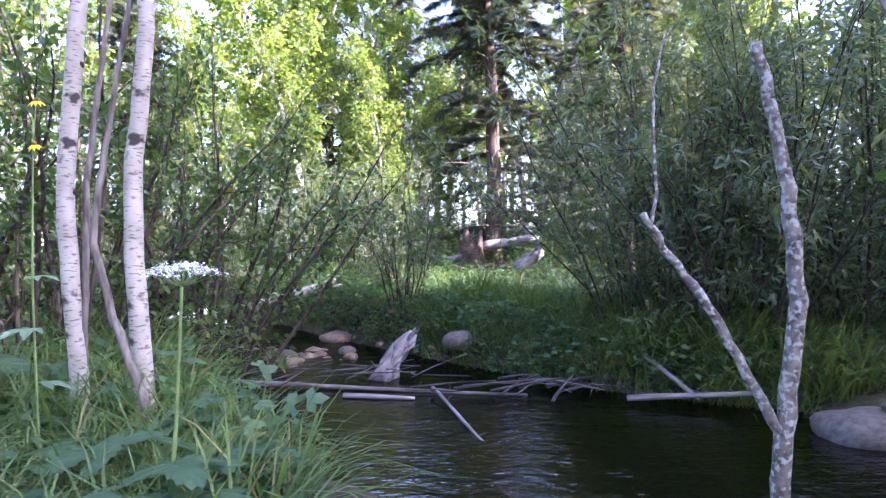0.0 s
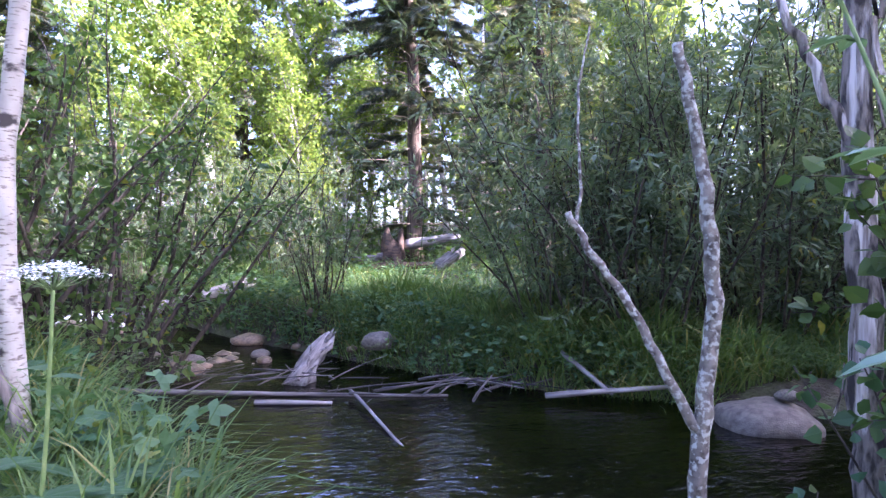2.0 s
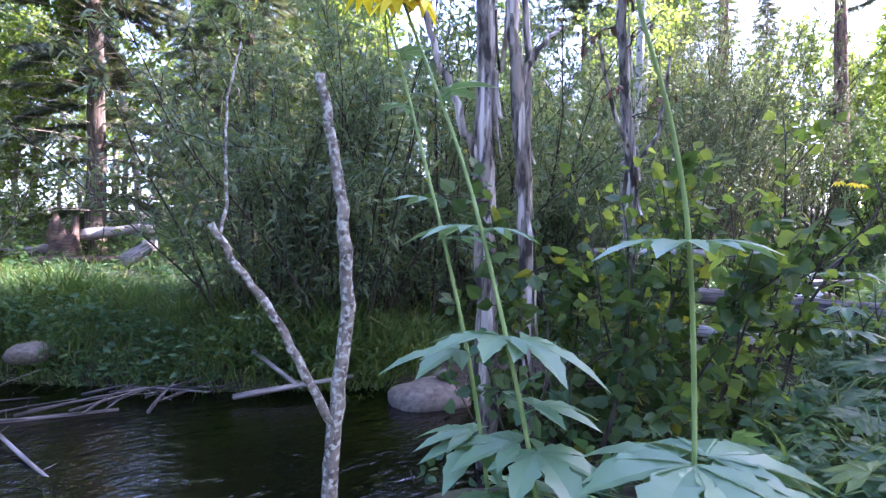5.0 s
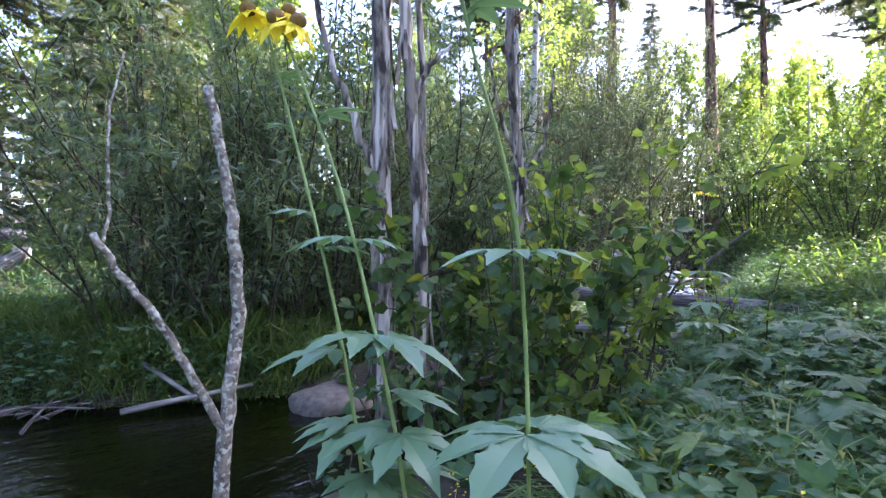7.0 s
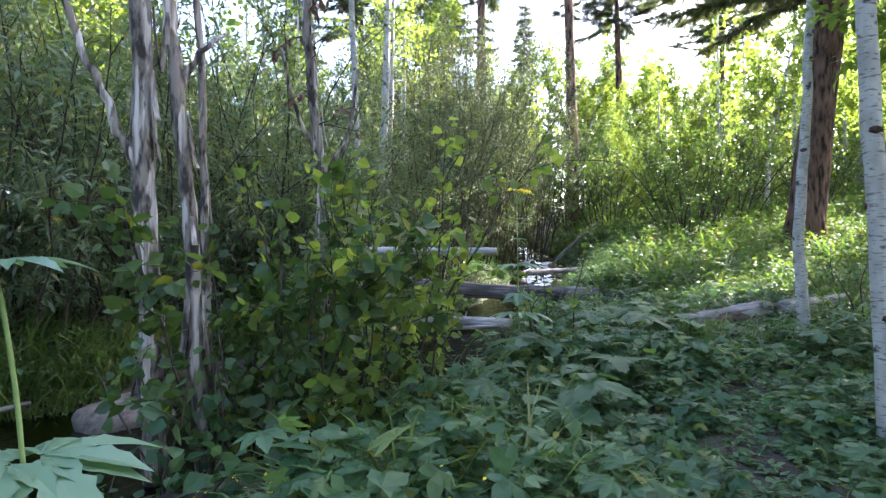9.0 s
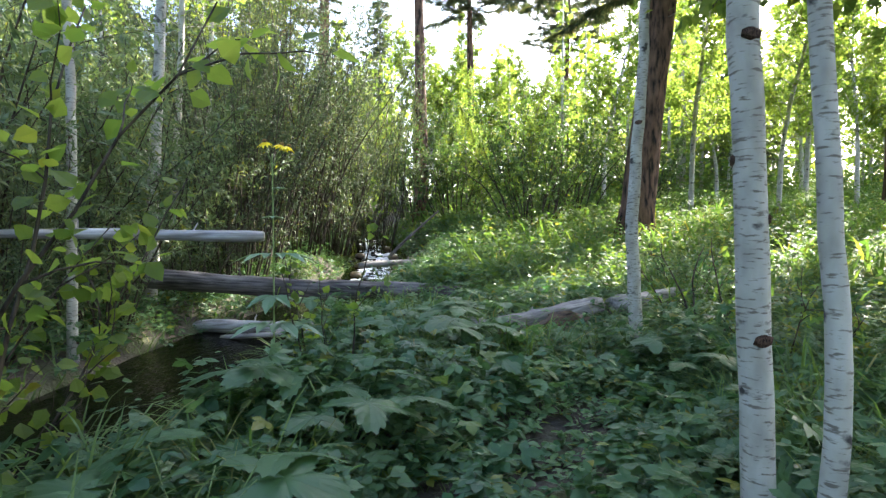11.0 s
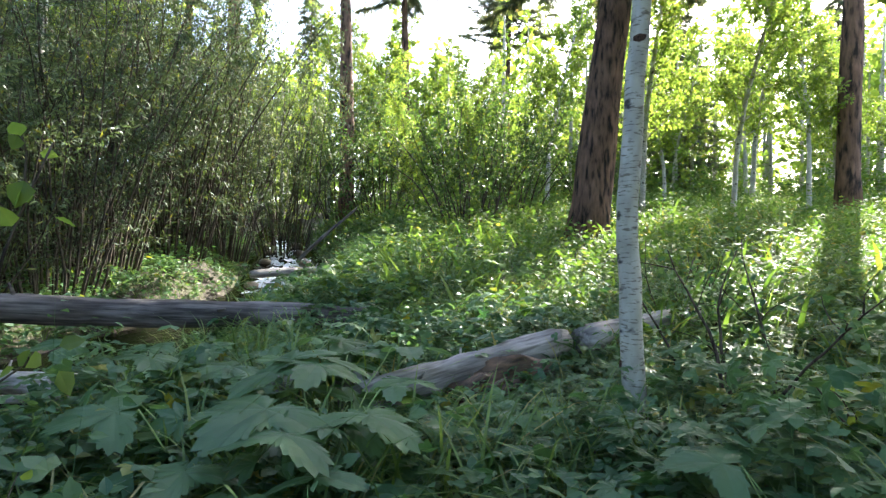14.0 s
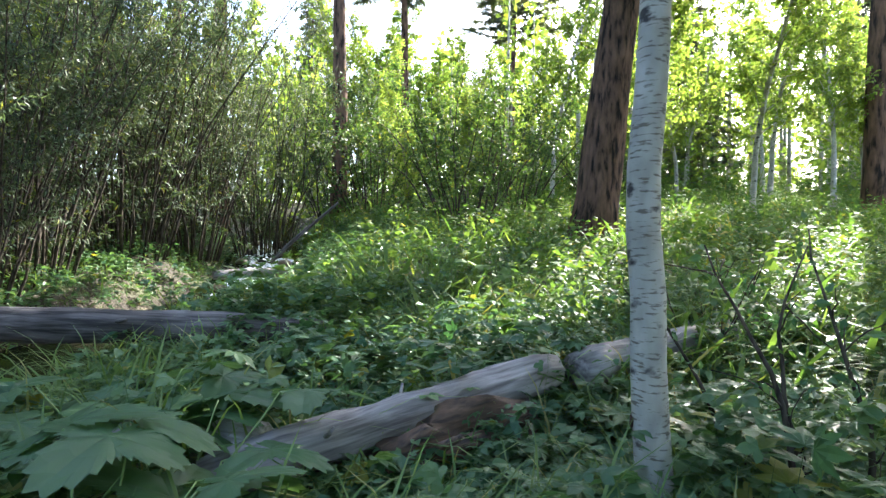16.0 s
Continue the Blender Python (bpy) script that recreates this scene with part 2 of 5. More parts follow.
# leaf shapes: y along the leaf, x across, z its upper face
def leaf_shape(width=0.5, fold=0.12, curl=0.18):
    ys, ws = (0.0, 0.3, 0.65, 1.0), (0.0, 1.0, 0.75, 0.0)
    V = [(0, 0, 0)]
    for y, w in zip(ys[1:3], ws[1:3]):
        V += [(-w * width / 2, y, fold * w * width - curl * y * y), (0, y, -curl * y * y), (w * width / 2, y, fold * w * width - curl * y * y)]
    V.append((0, 1, -curl))
    return np.array(V), np.array([(0, 2, 1), (0, 3, 2), (1, 2, 5), (1, 5, 4), (2, 3, 6), (2, 6, 5), (4, 5, 7), (5, 6, 7)])


def narrow_shape():
    return np.array([(0, 0, 0), (-0.12, 0.42, 0.03), (0.12, 0.42, 0.03), (0, 1, -0.15)]), np.array([(0, 2, 1), (1, 2, 3)])


def small_shape():
    return np.array([(0, 0, 0), (-0.36, 0.5, 0.06), (0.36, 0.5, 0.06), (0, 1, -0.1)]), np.array([(0, 2, 1), (1, 2, 3)])


def palm_shape(lobes=5, spread=150.0, width=0.34, droop=0.25):
    """A leaf cut into pointed, toothed lobes from one stalk."""
    V, T = [(0, 0, 0)], []
    for a in np.linspace(-spread / 2, spread / 2, lobes):
        ca, sa, ln = math.cos(radians(a)), math.sin(radians(a)), 1.0 - 0.35 * abs(a) / 90
        b = len(V)
        prof = [(-0.5, 0.42, 0.03), (0.0, 0.42, 0.0), (0.5, 0.42, 0.03), (-0.52, 0.62, 0.0), (0.0, 0.66, -0.02), (0.52, 0.62, 0.0), (0, 1, 0)]
        for x, y, z in prof:
            x, y = x * width * ln, y * ln
            V.append((ca * x + sa * y, ca * y - sa * x, z - droop * y * y))
        T += [(0, b + 1, b), (0, b + 2, b + 1), (b, b + 1, b + 4), (b, b + 4, b + 3), (b + 1, b + 2, b + 5), (b + 1, b + 5, b + 4), (b + 3, b + 4, b + 6), (b + 4, b + 5, b + 6)]
    return np.array(V), np.array(T)


def lobed_shape():
    """A broad leaf with toothed lobes, veined and drooping."""
    V, T = [(0, 0.25, 0.0)], []
    k = 61
    rings = (0.3, 0.6, 0.84, 1.0)
    for f in rings:
        for i in range(k):
            a = -math.pi * 0.93 + 2 * math.pi * 0.93 * i / (k - 1)
            lobe = math.cos(a * 3.5) if abs(a) < 2.7 else -1.0
            r = (0.5 + 0.2 * lobe * f * f + (0.05 if i % 2 else -0.03) * f ** 4) * f * (1.08 - 0.22 * abs(a) / math.pi)
            z = 0.035 * abs(math.sin(a * 3.5)) * f - 0.3 * r * r + 0.03 * f * f * math.sin(a * 2.0 + 1.0)
            V.append((r * math.sin(a), 0.25 + r * math.cos(a), z))
    T = [(0, i + 1, i) for i in range(1, k)]
    for q in range(len(rings) - 1):
        for i in range(1 + q * k, k + q * k):
            T += [(i, i + 1, i + 1 + k), (i, i + 1 + k, i + k)]
    return np.array(V), np.array(T)


def blade_shape(bend=0.5):
    V = []
    for y, w in ((0, 0.5), (0.4, 0.42), (0.75, 0.28)):
        z = -bend * y * y
        V += [(-w * 0.03, y * (1 - 0.18 * bend * y), z), (w * 0.03, y * (1 - 0.18 * bend * y), z)]
    V.append((0, 1 - 0.28 * bend, -bend * 1.05))
    return np.array(V), np.array([(0, 1, 3), (0, 3, 2), (2, 3, 5), (2, 5, 4), (4, 5, 6)])


def spray_shape():
    """A flat spruce twig: an axis with side shoots of needles."""
    V, T = [], []

    def spike(x, y, a, ln, w):
        b = len(V)
        s, c = math.sin(a), math.cos(a)
        V.extend([(x - c * w, y + s * w, 0), (x + c * w, y - s * w, 0), (x + s * ln, y + c * ln, -0.06 * ln)])
        T.append((b, b + 1, b + 2))
    spike(0, 0, 0, 1.0, 0.05)
    for i, y in enumerate((0.08, 0.24, 0.4, 0.56, 0.72)):
        for s in (-1, 1):
            spike(0, y + 0.04 * s, s * 0.9, 0.44 - 0.06 * i, 0.045)
    return np.array(V), np.array(T)


LEAF, ROUND_LEAF, NARROW, SMALL, PALM, LOBED, SPRAY = leaf_shape(0.55), leaf_shape(0.85, 0.08, 0.12), narrow_shape(), small_shape(), palm_shape(), lobed_shape(), spray_shape()
TRIPLE = palm_shape(3, 130, 0.55, 0.2)
BLADE, ARCH = blade_shape(0.35), blade_shape(0.95)


def strewn(shape, P, D, N, S):
    """Copies of a leaf shape at points P, pointing along D, facing N, of sizes S, in one mesh."""
    V, T = shape
    P, D, N, S = (np.asarray(a, float) for a in (P, D, N, S))
    y = unit(D)
    x = unit(np.cross(y, N))
    z = np.cross(x, y)
    out = P[:, None] + S[:, None, None] * (V[None, :, :1] * x[:, None] + V[None, :, 1:2] * y[:, None] + V[None, :, 2:] * z[:, None])
    tris = T[None] + (np.arange(len(P)) * len(V))[:, None, None]
    return out.reshape(-1, 3), tris.reshape(-1, 3)


def merged(pieces):
    V, T, base = [], [], 0
    for v, t in pieces:
        V.append(v)
        T.append(t + base)
        base += len(v)
    return np.concatenate(V), np.concatenate(T)


def along(lines, count, start=0.25):
    """Random points on lines and the line's way there."""
    P, D = [], []
    w = np.array([np.linalg.norm(np.diff(p, axis=0), axis=1).sum() for p, _ in lines])
    ids = rng.choice(len(lines), count, p=w / w.sum())
    for i in ids:
        p = lines[i][0]
        s = (start + (1 - start) * rng.random()) * (len(p) - 1.001)
        k = int(s)
        P.append(p[k] + (p[k + 1] - p[k]) * (s - k))
        D.append(p[k + 1] - p[k])
    return np.array(P), unit(np.array(D))


def leafage(lines, count, shape, size, out=0.05, hang=0.3, up=1.0, start=0.15):
    P, D = along(lines, count, start)
    side = unit(rng.normal(size=P.shape))
    way = unit(D * 0.5 + side + np.array((0, 0, -hang)))
    n = unit(rng.normal(size=P.shape) * 0.7 + np.array((0, 0, up)))
    return strewn(shape, P + side * out * rng.random((count, 1)), way, n, size * (0.6 + 0.7 * rng.random(count)))

# ---- ground and creek ----
# creek's middle line: x, y, half width, water level
CREEK = np.array([(-16, 26, 1.0, 0.75), (-9, 17, 1.0, 0.38), (-4.8, 11.9, 1.1, 0.06), (-2.8, 9.3, 1.35, -0.12), (-0.9, 6.7, 1.6, -0.15), (0.8, 4.6, 1.7, -0.15), (2.6, 3.95, 1.35, -0.15),
                  (4.5, 2.75, 1.1, -0.15), (6.2, 2.6, 1.0, -0.14), (9.5, 3.6, 0.9, -0.1), (14, 4.3, 0.8, -0.04), (18, 5.0, 0.75, 0.16), (20.5, 5.9, 0.8, 0.45), (22, 6.6, 0.8, 0.75), (25, 8.0, 0.75, 1.15), (29, 10.2, 0.7, 1.6), (45, 17, 0.7, 3.2)])


def creek_line(step=0.25):
    out = []
    for a, b in zip(CREEK[:-1], CREEK[1:]):
        k = max(2, int(np.linalg.norm(b[:2] - a[:2]) / step))
        out += [a + (b - a) * i / k for i in range(k)]
    out = np.array(out + [CREEK[-1]])
    for _ in range(6):
        out[1:-1, :3] = (out[:-2, :3] + 2 * out[1:-1, :3] + out[2:, :3]) / 4
    return out


LINE = creek_line()


def creek_near(x, y):
    """Distance past the water's edge (negative: in the creek) and the water level there."""
    x, y = np.atleast_1d(np.asarray(x, float)).ravel(), np.atleast_1d(np.asarray(y, float)).ravel()
    d, z = np.empty(len(x)), np.empty(len(x))
    for s in range(0, len(x), 4000):
        g = np.hypot(x[s:s + 4000, None] - LINE[None, :, 0], y[s:s + 4000, None] - LINE[None, :, 1]) - LINE[None, :, 2]
        k = g.argmin(1)
        d[s:s + 4000], z[s:s + 4000] = g[np.arange(len(k)), k], LINE[k, 3]
    return d, z


def waves(x, y):
    return 0.5 * np.sin(x * 1.3 + 0.7 * np.sin(y * 0.9)) * np.cos(y * 1.1 + 0.5) + 0.3 * np.sin(x * 3.1 + y * 2.3) + 0.2 * np.sin(x * 5.3 - y * 4.7)


def ground_z(x, y):
    x, y = np.atleast_1d(np.asarray(x, float)), np.atleast_1d(np.asarray(y, float))
    shape = x.shape
    x, y = x.ravel(), y.ravel()
    d, wz = creek_near(x, y)
    rise = 0.14 * np.clip(x - 11, 0, 26) + 0.07 * np.clip(x - 37, 0, 300)
    rise = np.maximum(rise, 0.075 * np.clip(y - 6.5, 0, 60) + 0.15 * np.clip(y - 5, 0, 1))
    rise = np.maximum(rise, 0.05 * np.clip(-y - 8, 0, 60)) + 0.04 * np.clip(-x - 8, 0, 60)
    b = 0.05 + rise + 0.04 * waves(x, y)
    wide = 0.45 + 0.12 * np.clip(x - 9, 0, 25)
    t = np.clip((d + 0.25) / (wide + 0.25), 0, 1)
    t = t * t * (3 - 2 * t)
    low = wz - 0.22 + 0.05 * waves(x * 2.2, y * 2.2) + 0.19 * np.exp(-((x + 1.9) ** 2 + (y - 8.1) ** 2) / 1.3)
    return (low + (np.maximum(b, wz + 0.12) - low) * t).reshape(shape)


def gz(x, y):
    return float(ground_z(x, y)[0])


ax = np.concatenate([-np.geomspace(400, 14, 22), np.arange(-13, 30, 0.2), np.geomspace(30.5, 500, 26)])
ay = np.concatenate([-np.geomspace(400, 10.5, 22), np.arange(-10, 18, 0.2), np.geomspace(18.5, 500, 26)])
GX, GY = np.meshgrid(ax, ay, indexing="ij")
GZ = ground_z(GX, GY)
ii, jj = np.meshgrid(np.arange(len(ax) - 1), np.arange(len(ay) - 1), indexing="ij")
q0 = (ii * len(ay) + jj).ravel()
q1 = q0 + len(ay)
tagged(part("ground", tri_mesh("ground", np.stack([GX, GY, GZ], -1).reshape(-1, 3), np.concatenate([np.stack([q0, q1, q1 + 1], -1), np.stack([q0, q1 + 1, q0 + 1], -1)]), True), SOIL),
       "dark forest soil under the undergrowth", "ground", kind="structure")

# the creek's water, a strip across the channel
tang = unit(np.gradient(LINE[:, :2], axis=0))
nrm = np.stack([-tang[:, 1], tang[:, 0]], -1)
cols = np.linspace(-1, 1, 9)
wv = LINE[:, None, :2] + cols[None, :, None] * (LINE[:, None, 2:3] + 0.3) * nrm[:, None]
wz = np.repeat(LINE[:, 3:4], 9, 1) + 0.006 * waves(wv[..., 0] * 4, wv[..., 1] * 4)
ii, jj = np.meshgrid(np.arange(len(LINE) - 1), np.arange(8), indexing="ij")
q0 = (ii * 9 + jj).ravel()
tagged(part("water", tri_mesh("water", np.concatenate([wv, wz[..., None]], -1).reshape(-1, 3), np.concatenate([np.stack([q0, q0 + 1, q0 + 10], -1), np.stack([q0, q0 + 10, q0 + 9], -1)]), True), WATER),
       "dark clear creek water with small ripples", "water", kind="structure")


# ---- stones ----
def stone_mesh(name, seed, flat=0.6, detail=2, lump=0.22):
    bm = bmesh.new()
    bmesh.ops.create_icosphere(bm, subdivisions=detail, radius=1)
    for v in bm.verts:
        v.co *= 1 + lump * noise.noise(v.co * 1.1 + Vector((seed, 0, 0))) + 0.3 * lump * noise.noise(v.co * 3 + Vector((0, seed, 0)))
        v.co.z *= flat
    me = bpy.data.meshes.new(name)
    bm.to_mesh(me)
    bm.free()
    for p in me.polygons:
        p.use_smooth = True
    return me


def stone(name, at, size, seed, label, mat=STONE, flat=0.6, group="", turn=0.0, detail=3):
    ob = part(name, stone_mesh(name, seed, flat, detail), mat)
    ob.matrix_basis = pose(*at, 0, 0, turn) @ Matrix.Diagonal((*size, 1))
    return tagged(ob, label, "stone", group)


stone("boulder", (3.74, 4.2, -0.12), (0.42, 0.33, 0.36), 3.1, "large smooth grey-brown boulder at the water's edge", turn=-20)
stone("flat_stone", (3.86, 4.12, 0.14), (0.1, 0.08, 0.08), 8.2, "small flat grey stone resting on the boulder")
stone("bank_stone", (0.62, 7.4, 0.18), (0.24, 0.2, 0.2), 5.2, "rounded grey stone in the grassy bank")
stone("shore_stone", (1.05, 2.5, -0.08), (0.2, 0.16, 0.16), 9.9, "dark rounded stone in the shallow water by the dead sapling")
for k, (sx, sy, s) in enumerate([(-1.85, 8.0, 0.2), (-1.7, 7.35, 0.16), (-1.0, 8.3, 0.18), (-3.6, 10.6, 0.3), (-3.0, 10.9, 0.24), (-1.3, 9.4, 0.3), (-4.6, 11.2, 0.3), (-0.9, 7.9, 0.14)]):
    stone("creek_stone", (sx, sy, -0.16 + 0.25 * s), (s, 0.75 * s, 0.7 * s), k * 2.3, "rounded brown stone breaking the creek's surface", WET_STONE if k % 2 else STONE, group="creek stones", turn=40 * k, detail=2)
me = stone_mesh("pebble", 1.0, 0.6, 1)
pv = np.array([v.co[:] for v in me.vertices])
pt = np.array([p.vertices[:] for p in me.polygons])
k = rng.integers(0, len(LINE) - 60, 900)
off = rng.uniform(-1, 1, (900, 1)) * LINE[k, 2:3]
pp = LINE[k, :2] + off * nrm[k] + rng.normal(size=(900, 2)) * 0.05
ang = rng.random(900) * 6.283
bar = rng.integers(0, 900, 420)
pp[bar] = np.array((-1.9, 8.1)) + rng.normal(size=(420, 2)) * (0.75, 0.7)
tagged(part("creek_gravel", tri_mesh("creek_gravel", *strewn((pv, pt), np.column_stack([pp, ground_z(pp[:, 0], pp[:, 1]) + 0.01]), np.column_stack([np.cos(ang), np.sin(ang), 0 * ang]), np.tile((0, 0, 1.0), (900, 1)), rng.gamma(2.0, 0.025, 900) + 0.02), True), WET_STONE),
       "brown pebbles and cobbles on the creek bed", "gravel", kind="stuff")


# white water where the creek drops over stones
def cascade(x, y, z, length, width, turn, label):
    ob = thing("cascade", label, "water", (x, y, z), turn, "cascades")
    V, T = [], []
    nx, ny = 16, 10
    for i in range(nx):
        for j in range(ny):
            u, v = i / (nx - 1) - 0.5, j / (ny - 1) - 0.5
            V.append((u * length, v * width * (1 + 0.3 * math.sin(9 * u)), 0.05 * math.sin(14 * u + 3 * v) + 0.03 * math.sin(23 * v + 11 * u) + 0.25 * u - 0.16 * v * v))
    for i in range(nx - 1):
        for j in range(ny - 1):
            a = i * ny + j
            if rng.random() < 0.6:
                T += [(a, a + ny, a + ny + 1), (a, a + ny + 1, a + 1)]
    part("foam", tri_mesh("foam", V, T, True), FOAM, ob)
    for s in range(3):
        st = part("rock", stone_mesh("rock", x + s * 3.7, 0.6, 2), WET_STONE, ob)
        st.matrix_basis = pose((s - 1) * length * 0.4, width * (0.5 if s % 2 else -0.45), -0.02) @ Matrix.Diagonal((0.25, 0.2, 0.2, 1))
    return ob


cascade(-4.0, 11.1, 0.06, 1.2, 1.2, 130, "white water running over stones in the creek")
cascade(18.7, 5.3, 0.27, 1.6, 1.2, 22, "white water running over dark stones in the creek")
cascade(20.3, 5.85, 0.46, 1.5, 1.2, 25, "white water tumbling between mossy stones in the creek")
cascade(21.8, 6.5, 0.74, 1.7, 1.2, 25, "white water spilling over a stone step in the creek")
cascade(23.5, 7.3, 0.98, 1.5, 1.0, 25, "white water sliding over a boulder in the creek")
cascade(25.5, 8.3, 1.24, 1.8, 0.9, 28, "white water running over dark stones upstream in the creek")


# ---- dead wood ----
def log(name, a, b, r0, r1, mat, label, bow=0.03, stubs=0, category="log", sides=18, rough=0.03):
    """A fallen trunk from a to b; its own x axis runs along it."""
    a, b = Vector(a), Vector(b)
    ln = (b - a).length
    n = max(6, int(ln / 0.16))
    xs = np.linspace(0, ln, n)
    pts = np.column_stack([xs, bow * np.sin(xs * 2.1 + r0 * 90) * ln / 4, bow * np.sin(xs * 1.4 + 1) * ln / 4])
    rad = np.linspace(r0, r1, n) * (1 + 0.05 * np.sin(xs * 5 + r0 * 50))
    rad[0] *= 0.85
    rad[-1] *= 0.8
    ob = thing(name, label, category)
    ob.matrix_basis = Matrix.Translation(a) @ (b - a).to_track_quat("X", "Z").to_matrix().to_4x4()
    part("trunk", tube_mesh("trunk", [(pts, rad)], sides, rough), mat, ob)
    for s in range(stubs):
        k = int(n * (0.15 + 0.7 * (s + 0.5) / stubs))
        w = np.array((0.5, rng.normal(), abs(rng.normal()) + 0.3))
        part("branch_stub", tube_mesh("branch_stub", [(bent(pts[k], w, r0 * 1.3 + 0.08, 4, 0.1), np.linspace(r0 * 0.22, r0 * 0.08, 5))], 6), mat, ob)
    return ob


log("fallen_log", (-3.75, 10.4, 0.12), (-1.4, 11.0, 0.8), 0.09, 0.12, GREY_LOG, "pale weathered log leaning over the creek", stubs=2)
log("fallen_log", (0.3, 15.7, 1.0), (2.0, 15.7, 1.3), 0.14, 0.12, DARK_LOG, "dark fallen log on the forest floor beside a stump")
log("fallen_log", (2.1, 15.9, 1.55), (3.7, 15.7, 1.78), 0.15, 0.13, GREY_LOG, "sunlit grey log lying across another log", stubs=1)
log("fallen_log", (2.75, 14.3, 0.95), (3.7, 15.6, 1.4), 0.18, 0.19, GREY_LOG, "sunlit grey broken log pointing towards the creek")
log("root_log", (1.0, 15.0, 0.9), (2.9, 15.2, 1.0), 0.13, 0.09, BROWN_LOG, "reddish rotten log on the forest floor", stubs=2)
log("driftwood_stump", (-0.42, 6.55, -0.22), (0.02, 7.25, 0.27), 0.13, 0.075, GREY_LOG, "gnarled pale driftwood stump stranded in the creek", 0.2, 6, rough=0.28)
# the pole's dark wood colour stands in for shade over the creek
log("long_pole", (-2.5, 6.4, -0.1), (1.2, 5.72, -0.14), 0.032, 0.018, DARK_LOG, "long thin dead pole lying across the creek", 0.012, 2, "branch", 10)
log("dead_branch", (0.16, 5.85, -0.08), (0.66, 3.95, -0.18), 0.018, 0.012, GREY_LOG, "bare forked branch slanting into the water", 0.04, 2, "branch", 8)
log("pale_stick", (-0.75, 5.75, -0.13), (0.0, 5.6, -0.13), 0.03, 0.02, GREY_LOG, "peeled white stick floating on the creek", 0.02, 0, "branch", 8)
log("root_branch", (2.1, 5.25, -0.08), (3.3, 5.0, 0.02), 0.032, 0.022, GREY_LOG, "grey root along the far bank's waterline", 0.05, 1, "branch", 8)
log("root_branch", (2.5, 5.8, 0.25), (2.75, 5.1, -0.05), 0.03, 0.025, GREY_LOG, "grey root reaching down to the water", 0.05, 0, "branch", 8)
for k in range(44):  # sticks washed up against the far bank and the stump; DARK_LOG puts shade into their colour
    cx, cy = (1.45, 5.75) if k % 2 else (-0.6, 6.6)
    px, py, a = cx + rng.normal() * 0.5, cy + rng.normal() * 0.16, rng.normal() * 0.8 + (-0.15 if k % 2 else 0.2)
    ln = 0.4 + 0.7 * rng.random()
    log("drift_stick", (px - ln / 2 * math.cos(a), py - ln / 2 * math.sin(a), -0.13 + 0.05 * rng.random()), (px + ln / 2 * math.cos(a), py + ln / 2 * math.sin(a), -0.1 + 0.14 * rng.random()),
        0.007 + 0.016 * rng.random() ** 2, 0.005, DARK_LOG, "thin dead stick washed up in the creek", 0.16, 1 if k % 3 == 0 else 0, "branch", 7)["group"] = "drift sticks"
log("suspended_log", (6.9, 4.5, 1.42), (7.75, 2.1, 1.43), 0.05, 0.06, PALE_LOG, "pale dead trunk hanging level above the creek", 0.02, 2)
log("creek_log", (10.3, 5.0, -0.06), (9.75, 0.2, 0.24), 0.1, 0.13, PALE_LOG, "bluish-grey weathered log lying low across the creek", 0.035, 4)
log("creek_branch", (9.9, 4.2, -0.12), (9.55, 2.4, 0.12), 0.045, 0.025, GREY_LOG, "thin grey forked branch lying under the larger log", 0.05, 2, "branch", 8)
log("bridging_log", (10.2, 6.5, 0.72), (12.45, 0.95, 0.38), 0.17, 0.15, DARK_LOG, "thick dark log lying across the creek", 0.015, 2, sides=24)
log("pale_log", (9.45, 0.36, 0.2), (11.06, -1.27, 0.47), 0.11, 0.135, GREY_LOG, "pale barkless log with a broken end above a rotten one", 0.03, 3, rough=0.08)
log("pale_log", (11.2, -1.42, 0.42), (13.4, -3.6, 0.6), 0.14, 0.12, GREY_LOG, "pale barkless log half hidden by undergrowth", 0.02, 1)
log("rotten_log", (9.95, -0.35, 0.12), (10.75, -1.12, 0.2), 0.2, 0.14, BROWN_LOG, "dark crumbling rotten log under the pale one", 0.08, 2, rough=0.3)
log("far_log", (17.2, 5.2, 0.6), (19.6, 3.4, 0.75), 0.1, 0.08, GREY_LOG, "grey log beside the cascade", 0.03, 1)


def stump(x, y, r, h, label):
    ob = thing("tree_stump", label, "stump", (x, y, gz(x, y) - 0.05))
    bm = bmesh.new()
    k = 20
    rings = [(1.7, 0), (1.25, 0.2), (1.0, 0.55), (0.95, 1.0), (0.6, 0.8)]
    rows = []
    for s, z in rings:
        rows.append([bm.verts.new((r * s * math.cos(6.283 * i / k) * (1 + 0.15 * math.sin(i * 2.3)), r * s * math.sin(6.283 * i / k) * (1 + 0.12 * math.sin(i * 1.7)), h * z * (1 + (0.3 * math.sin(i * 1.1) * z if z > 0.5 else 0)))) for i in range(k)])
    for a, b in zip(rows[:-1], rows[1:]):
        for i in range(k):
            bm.faces.new((a[i], a[(i + 1) % k], b[(i + 1) % k], b[i])).smooth = True
    bm.faces.new(rows[-1])
    me = bpy.data.meshes.new("wood")
    bm.to_mesh(me)
    bm.free()
    part("wood", me, BROWN_LOG, ob)
    return ob


stump(1.75, 15.8, 0.32, 0.95, "broken brown stump with splintered top on the forest floor")


